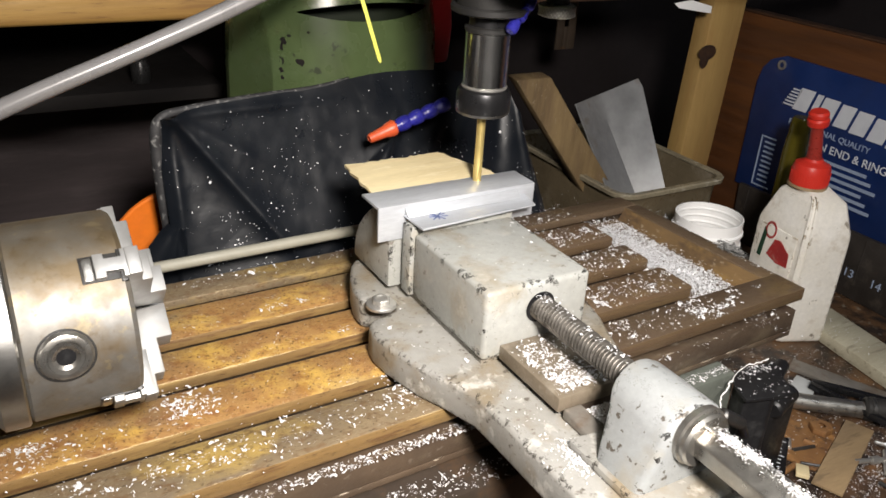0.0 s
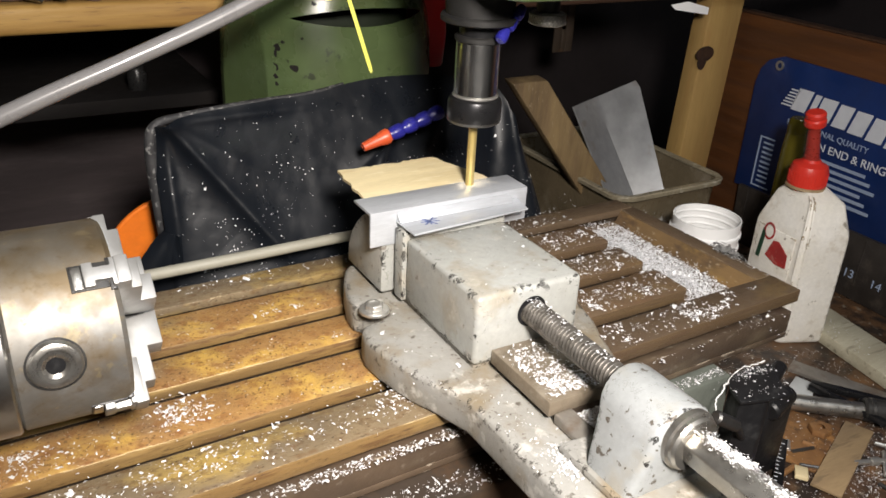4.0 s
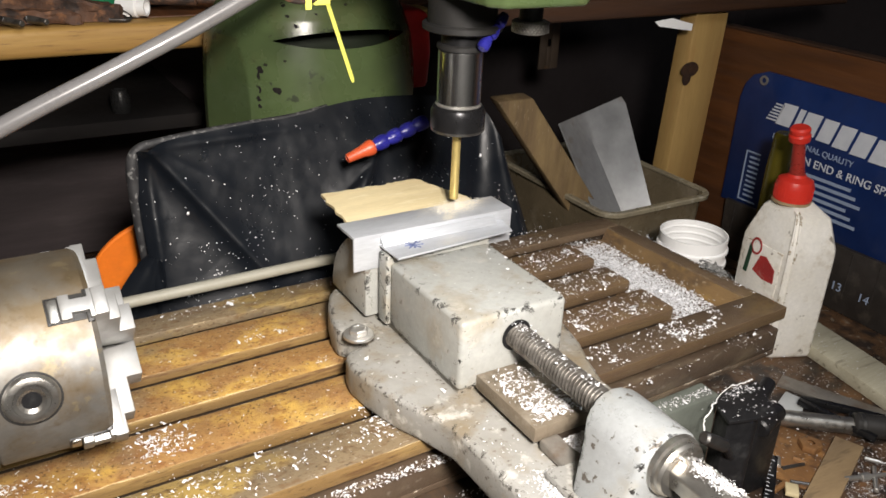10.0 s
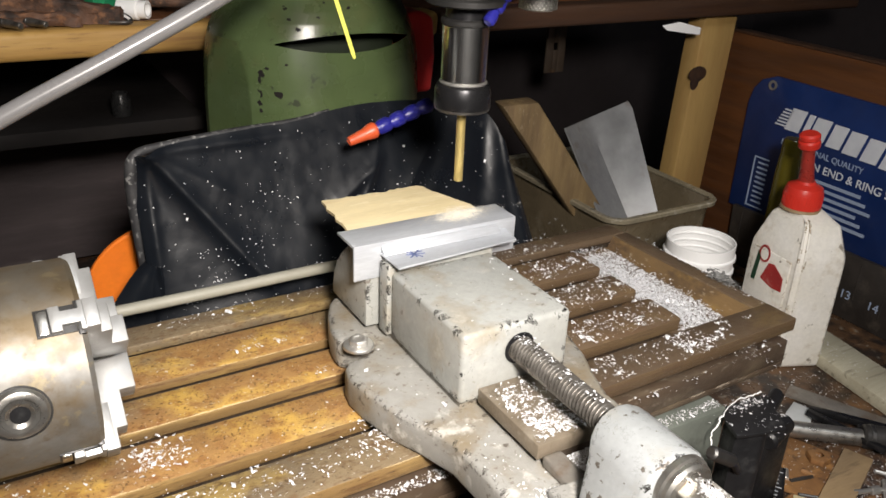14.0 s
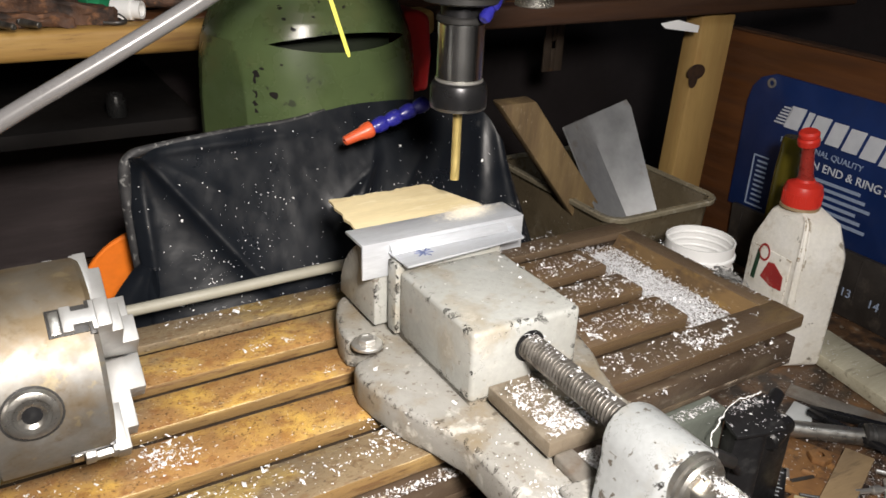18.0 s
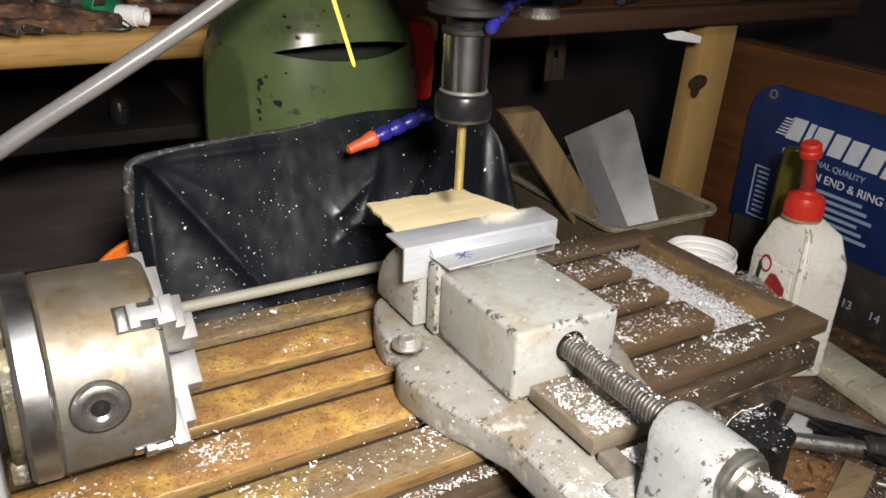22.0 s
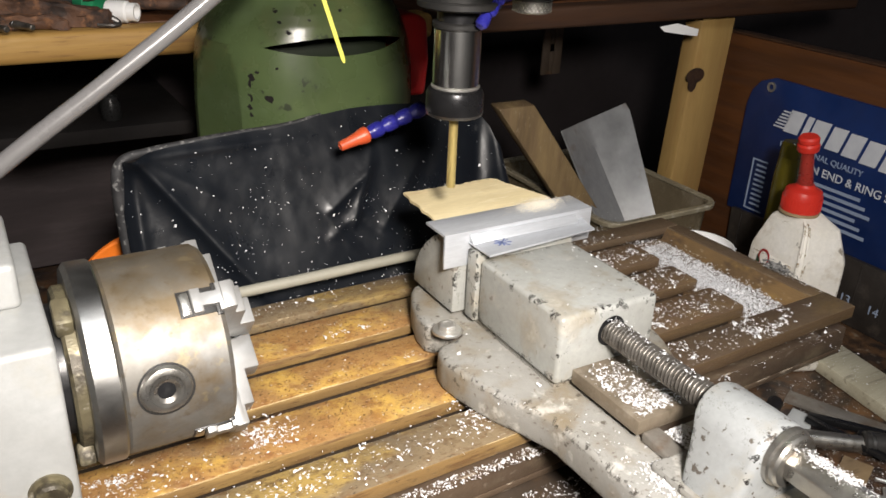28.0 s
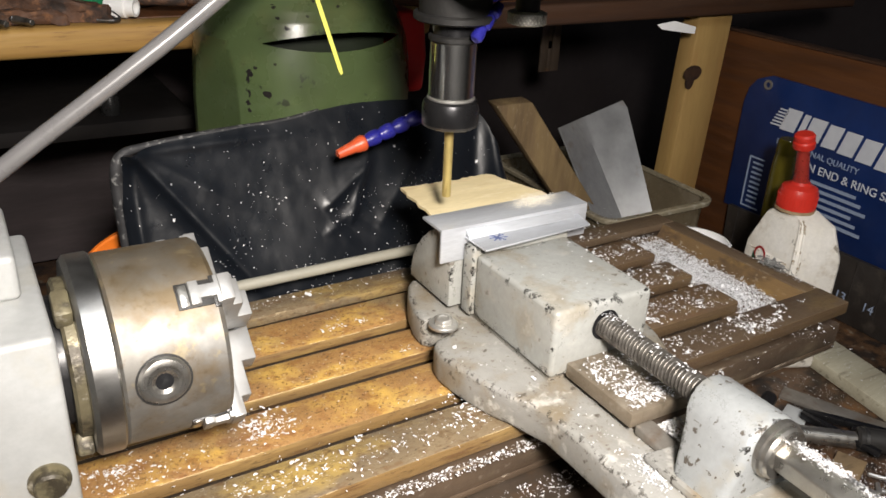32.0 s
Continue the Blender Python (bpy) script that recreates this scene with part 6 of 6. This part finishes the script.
    for k in range(12):
        x, y = rnd.uniform(-0.5, 0.0), rnd.uniform(0.72, 0.95)
        r = rnd.uniform(0.012, 0.03)
        h = rnd.uniform(0.03, 0.09)
        single("old_tin", lathe([(0, 0), (r, 0), (r * 1.03, 0.002), (r, 0.004), (r, h - 0.004), (r * 1.03, h - 0.002), (r * 0.96, h), (0, h)], Matrix.Translation((x, y, z)), 24), (RUSTTOOL, BLACK, TOOLSTEEL)[k % 3], (x, y, z), "dark dusty tin standing at the back of the shelf", "tin", "tins on the shelf")
    for k, x in enumerate((0.38, 0.46, 0.55, 0.7)):
        a, b = Vector((x, 0.66, z + 0.008)), Vector((x + 0.09, 0.69 + 0.02 * (k % 2), z + 0.008))
        single("shelf_tool", rod(a, b, 0.008, 14, 0.002, 0.006), (TOOLSTEEL, BLUEP, NUTM, TOOLSTEEL)[k], tuple(a), "tool handle lying along the dark shelf", "tool", "tools on the shelf")
    single("glass_jar", lathe([(0, 0), (0.012, 0), (0.013, 0.003), (0.013, 0.022), (0.010, 0.028), (0.010, 0.031), (0.009, 0.031), (0.009, 0.028), (0.0115, 0.022), (0.0115, 0.004), (0, 0.003)], Matrix.Translation((-0.102, 0.72, 0.0847)), 28), GLASS, (-0.102, 0.72, 0.0847), "small dusty glass jar under the shelf", "jar")
    # Near-black tone: the shade under the shelf is put into the colour.
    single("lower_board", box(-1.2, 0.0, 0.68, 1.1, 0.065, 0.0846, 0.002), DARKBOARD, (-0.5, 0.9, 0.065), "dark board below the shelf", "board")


shelf_things()


# ---- clear hose, hanging from above ----
def clear_hose():
    pts = [(-0.32, 0, -0.018), (-0.2, 0, -0.006), (-0.1, 0, -0.0015), (0.0, 0, -0.001), (0.1, 0, 0.0015), (0.22, 0, 0.012), (0.34, 0, 0.035)]
    ob = single("clear_hose", tube(pts, 0.0079, 60, 20), TUBE, (0, 0, 0), "milky clear plastic hose hanging across the machine", "hose")
    return ob


HOSE = clear_hose()


# ---- swarf ----
def swarf():
    spots = [(0.344, 0.15, -0.0155, -0.032, 0.1, 8000), (0.340, 0.15, -0.012, 0.015, 0.058, 6500), (0.33, 0.19, -0.009, 0.009, 0.03, 700), (0.335, 0.09, -0.010, 0.009, 0.02, 500)]
    for y in (0.028, 0.09, 0.155, 0.22, 0.28):
        spots += [(0.2, y, 0, -0.11, 0.02, 300), (-0.2, y, 0, -0.22, 0.02, 40)]
    for y in (0.09, 0.155, 0.22):
        spots += [(0.24, y, 0, 0.03, 0.012, 160)]
    spots += [(-0.205, 0.095, 0, 0.012, 0.010, 260), (-0.215, 0.03, 0, 0.03, 0.011, 180), (-0.13, 0.028, 0, 0.03, 0.011, 130), (-0.06, 0.03, 0, 0.015, 0.010, 120), (-0.32, 0.085, 0, 0.03, 0.012, 200), (-0.045, 0.05, 0, 0.01, 0.01, 90)]
    for y in (0.058, 0.124, 0.185, 0.252):
        spots += [(0.24, y, -0.0338, -0.07, 0.007, 420), (-0.15, y, -0.0338, -0.2, 0.007, 90)]
    spots += [(-0.36, 0.003, -0.0248, -0.36, 0.006, 2000), (0.12, 0.003, -0.0248, -0.15, 0.006, 100), (0.415, 0.15, -0.0005, -0.004, 0.1, 90), (0.33, 0.0095, -0.0248, -0.08, 0.006, 25), (0.03, 0.285, 0, -0.05, 0.01, 80), (-0.1, 0.288, 0, -0.07, 0.01, 80)]
    # small heaps on the ribs and the front rim
    rnd = random.Random(17)
    for k in range(34):
        x = rnd.choice((rnd.uniform(0.13, 0.31), rnd.uniform(-0.34, -0.04)))
        y = rnd.choice((0.09, 0.155, 0.22, 0.03, 0.03)) + rnd.uniform(-0.014, 0.014)
        spots.append((x, y, 0, rnd.uniform(0.002, 0.007), rnd.uniform(0.002, 0.005), rnd.randint(8, 40)))
    chips = flakes("aluminium_chips", spots, CHIPS, (0, 0.15, 0), "bright aluminium chips strewn over the milling table", 1, (0.0004, 0.0019))
    for v in chips.data.vertices:
        v.co.y += 0.018 * v.co.x
    ON_TABLE.append(chips)
    rnd = random.Random(29)
    heaps = []
    for k in range(52):
        x = rnd.uniform(0.14, 0.34) if k % 4 else rnd.uniform(0.05, 0.4)
        y = rnd.choice((0.09, 0.155, 0.22, 0.035, 0.03)) + rnd.uniform(-0.016, 0.016)
        if x > 0.31:
            y = rnd.uniform(0.02, 0.045)
        heaps.append((x, y + 0.018 * x, 0, rnd.uniform(0.0015, 0.005), rnd.uniform(0.0015, 0.004), rnd.randint(4, 16)))
    heaps += [(0.045, -0.045, 0.05, -0.024, 0.028, 130), (0.048, -0.066, 0.05, -0.022, 0.009, 60), (0.047, -0.095, 0.0378, -0.010, 0.010, 50), (0.006, -0.118, 0.0316, 0.007, 0.008, 50)]
    ON_TABLE.append(flakes("coarse_chips", heaps, CHIPS, (0.2, 0.1, 0), "coarser curled aluminium chips lying in small heaps", 15, (0.0009, 0.0026)))
    ON_TABLE.append(flakes("oily_chips", [(0.419, 0.118, -0.001, 0.004, 0.011, 260), (0.416, 0.122, 0.003, 0.004, 0.007, 160)], GREYCHIPS, (0.41, 0.12, 0), "clump of oily grey swarf on the table end", 9, (0.001, 0.004)))
    flakes("saddle_chips", [(-0.1, -0.018, -0.059, -0.3, 0.014, 1600), (0.267, 0.004, -0.059, -0.038, 0.006, 220), (0.324, -0.024, -0.0618, 0.018, 0.014, 150), (0.335, -0.008, -0.0618, 0.014, 0.005, 160)], CHIPS, (0, 0, -0.06), "aluminium chips on the saddle and the rubber boot", 6)
    spots = [(0.051, -0.040, 0.05, -0.034, 0.037, 260), (0.040, -0.016, 0.05, -0.016, 0.008, 110), (0.042, -0.058, 0.05, -0.018, 0.016, 330), (0.034, -0.040, 0.05, -0.010, 0.022, 140), (0.047, -0.097, 0.0378, -0.010, 0.012, 420),
             (0.008, -0.118, 0.0316, 0.010, 0.010, 420), (-0.005, -0.080, 0.0316, 0.010, 0.03, 60), (0.055, 0.06, 0.0987, -0.045, 0.055, 30), (-0.03, 0.05, 0.0315, 0.01, 0.03, 20), (0.0513, -0.02, 0.0868, 0.003, 0.03, 130), (0.0513, -0.085, 0.0868, 0.002, 0.015, 40)]
    ON_TABLE.append(flakes("vise_chips", spots, CHIPS, (0.05, 0.05, 0.0), "aluminium chips lying on the vise slide and shank", 2))
    spots = [(0.0513, -0.215, 0.0859, 0.0035, 0.03, 420), (0.0505, -0.197, 0.0861, 0.003, 0.006, 420), (0.0520, -0.213, 0.0859, 0.0025, 0.004, 260), (0.0513, -0.25, 0.0859, 0.003, 0.006, 320), (0.05, -0.27, 0.0859, 0.003, 0.006, 200)]
    ON_TABLE.append(flakes("shank_chips", spots, CHIPS, (0.05, -0.2, 0.086), "crust of fine aluminium chips on the shank", 12, (0.0003, 0.0010)))
    spots = [(0.090, 0.158, 0.1182, 0.011, 0.0055, 2600), (0.093, 0.163, 0.1186, 0.009, 0.0045, 2400), (0.096, 0.166, 0.1182, 0.015, 0.0035, 2000), (0.085, 0.160, 0.1182, 0.020, 0.006, 500), (0.104, 0.163, 0.1182, 0.018, 0.004, 700), (0.100, 0.176, 0.1176, 0.009, 0.003, 500)]
    DUST_HEAP.append(flakes("drilling_dust", spots, DUST, (0.09, 0.15, 0.1183), "fine cream sawdust round the drilled spot", 3, (0.0002, 0.00055)))
    flakes("bench_chips", [(0.65, 0.08, -0.2845, -0.25, 0.22, 2200), (0.61, -0.03, -0.2845, 0.06, 0.045, 2000), (0.6, 0.06, -0.2803, 0.05, 0.04, 160), (0.83, 0.15, -0.2633, -0.025, 0.12, 160), (0.75, 0.16, -0.2845, 0.03, 0.03, 160)], CHIPS, (0.55, 0.0, -0.2845), "aluminium chips strewn over the bench", 5)


swarf()


# ---- movement ----
TRAVERSE = [(0.0, 0.0), (14.4, 0.0), (16.4, 0.0010), (17.0, 0.0037), (18.0, 0.0118), (19.0, 0.0210), (20.0, 0.0301), (21.0, 0.0389), (22.0, 0.0478), (23.0, 0.0570),
            (24.0, 0.0658), (25.0, 0.0747), (26.0, 0.0835), (27.0, 0.0918), (27.5, 0.0948), (28.0, 0.0960), (30.0, 0.0961), (32.0, 0.0963)]
LIFT = [(0.0, 0.0), (1.0, -0.0008), (2.0, -0.0012), (3.0, -0.0024), (4.0, -0.0036), (5.5, -0.0046), (6.5, -0.0049), (7.5, -0.0040), (8.0, -0.0029), (8.5, -0.0008), (9.0, 0.0022),
        (10.0, 0.0086), (11.0, 0.0153), (12.0, 0.0214), (13.0, 0.0280), (13.5, 0.0316), (14.0, 0.0338), (14.5, 0.0347), (17.0, 0.0347), (20.0, 0.0348), (24.0, 0.0344), (28.0, 0.0340),
        (29.0, 0.0336), (30.0, 0.0325), (30.5, 0.0303), (31.0, 0.0270), (31.5, 0.0233), (32.0, 0.0205)]


# seconds, and where the hose passes: x, z towards its low end, x, z towards its high end
HOSE_ENDS = [(0.0, -0.2917, 0.1866, -0.0743, 0.2651), (6.0, -0.286, 0.1874, -0.055, 0.2737), (9.0, -0.280, 0.1914, -0.0548, 0.2845), (13.0, -0.2602, 0.2130, -0.0734, 0.2977),
             (19.0, -0.2603, 0.2054, -0.0745, 0.3011), (23.0, -0.2581, 0.1923, -0.0683, 0.3033), (28.0, -0.2540, 0.1768, -0.0727, 0.2985), (32.0, -0.2550, 0.1681, -0.0642, 0.2946)]


def motions():
    for ob in ON_TABLE:
        o = ob.location.copy()
        walk(ob, [(t, pose(o.x + d, o.y, o.z)) for t, d in TRAVERSE])
    for ob in DUST_HEAP:  # thrown up out of the bore between the first and the sixth second
        o = ob.location.copy()
        rise = [(0.0, 1.0), (1.0, 0.95), (2.0, 0.7), (3.0, 0.45), (4.5, 0.15), (6.0, 0.0)]
        times = sorted({t for t, d in TRAVERSE} | {t for t, f in rise})
        walk(ob, [(t, pose(o.x + float(np.interp(t, [a for a, d in TRAVERSE], [d for a, d in TRAVERSE])), o.y, o.z - 0.0026 * float(np.interp(t, [a for a, f in rise], [f for a, f in rise])))) for t in times])
    rows = []
    for t, ax, az, bx, bz in HOSE_ENDS:
        turn = math.degrees(math.atan2(bz - az, bx - ax))
        rows.append((t, pose((ax + bx) / 2, 0.3, (az + bz) / 2, 0, -turn, 0)))
    walk(HOSE, rows)
    for ob in ON_HEAD:
        o = ob.location.copy()
        if ob.name == "collet_chuck":  # the running spindle
            lift = [float(np.interp(k * 0.1, [t for t, d in LIFT], [d for t, d in LIFT])) for k in range(321)]
            walk(ob, [(k * 0.1, pose(o.x, o.y, o.z + lift[k], 0, 0, -80 * k)) for k in range(321)])
        else:
            walk(ob, [(t, pose(o.x, o.y, o.z + d)) for t, d in LIFT])


motions()
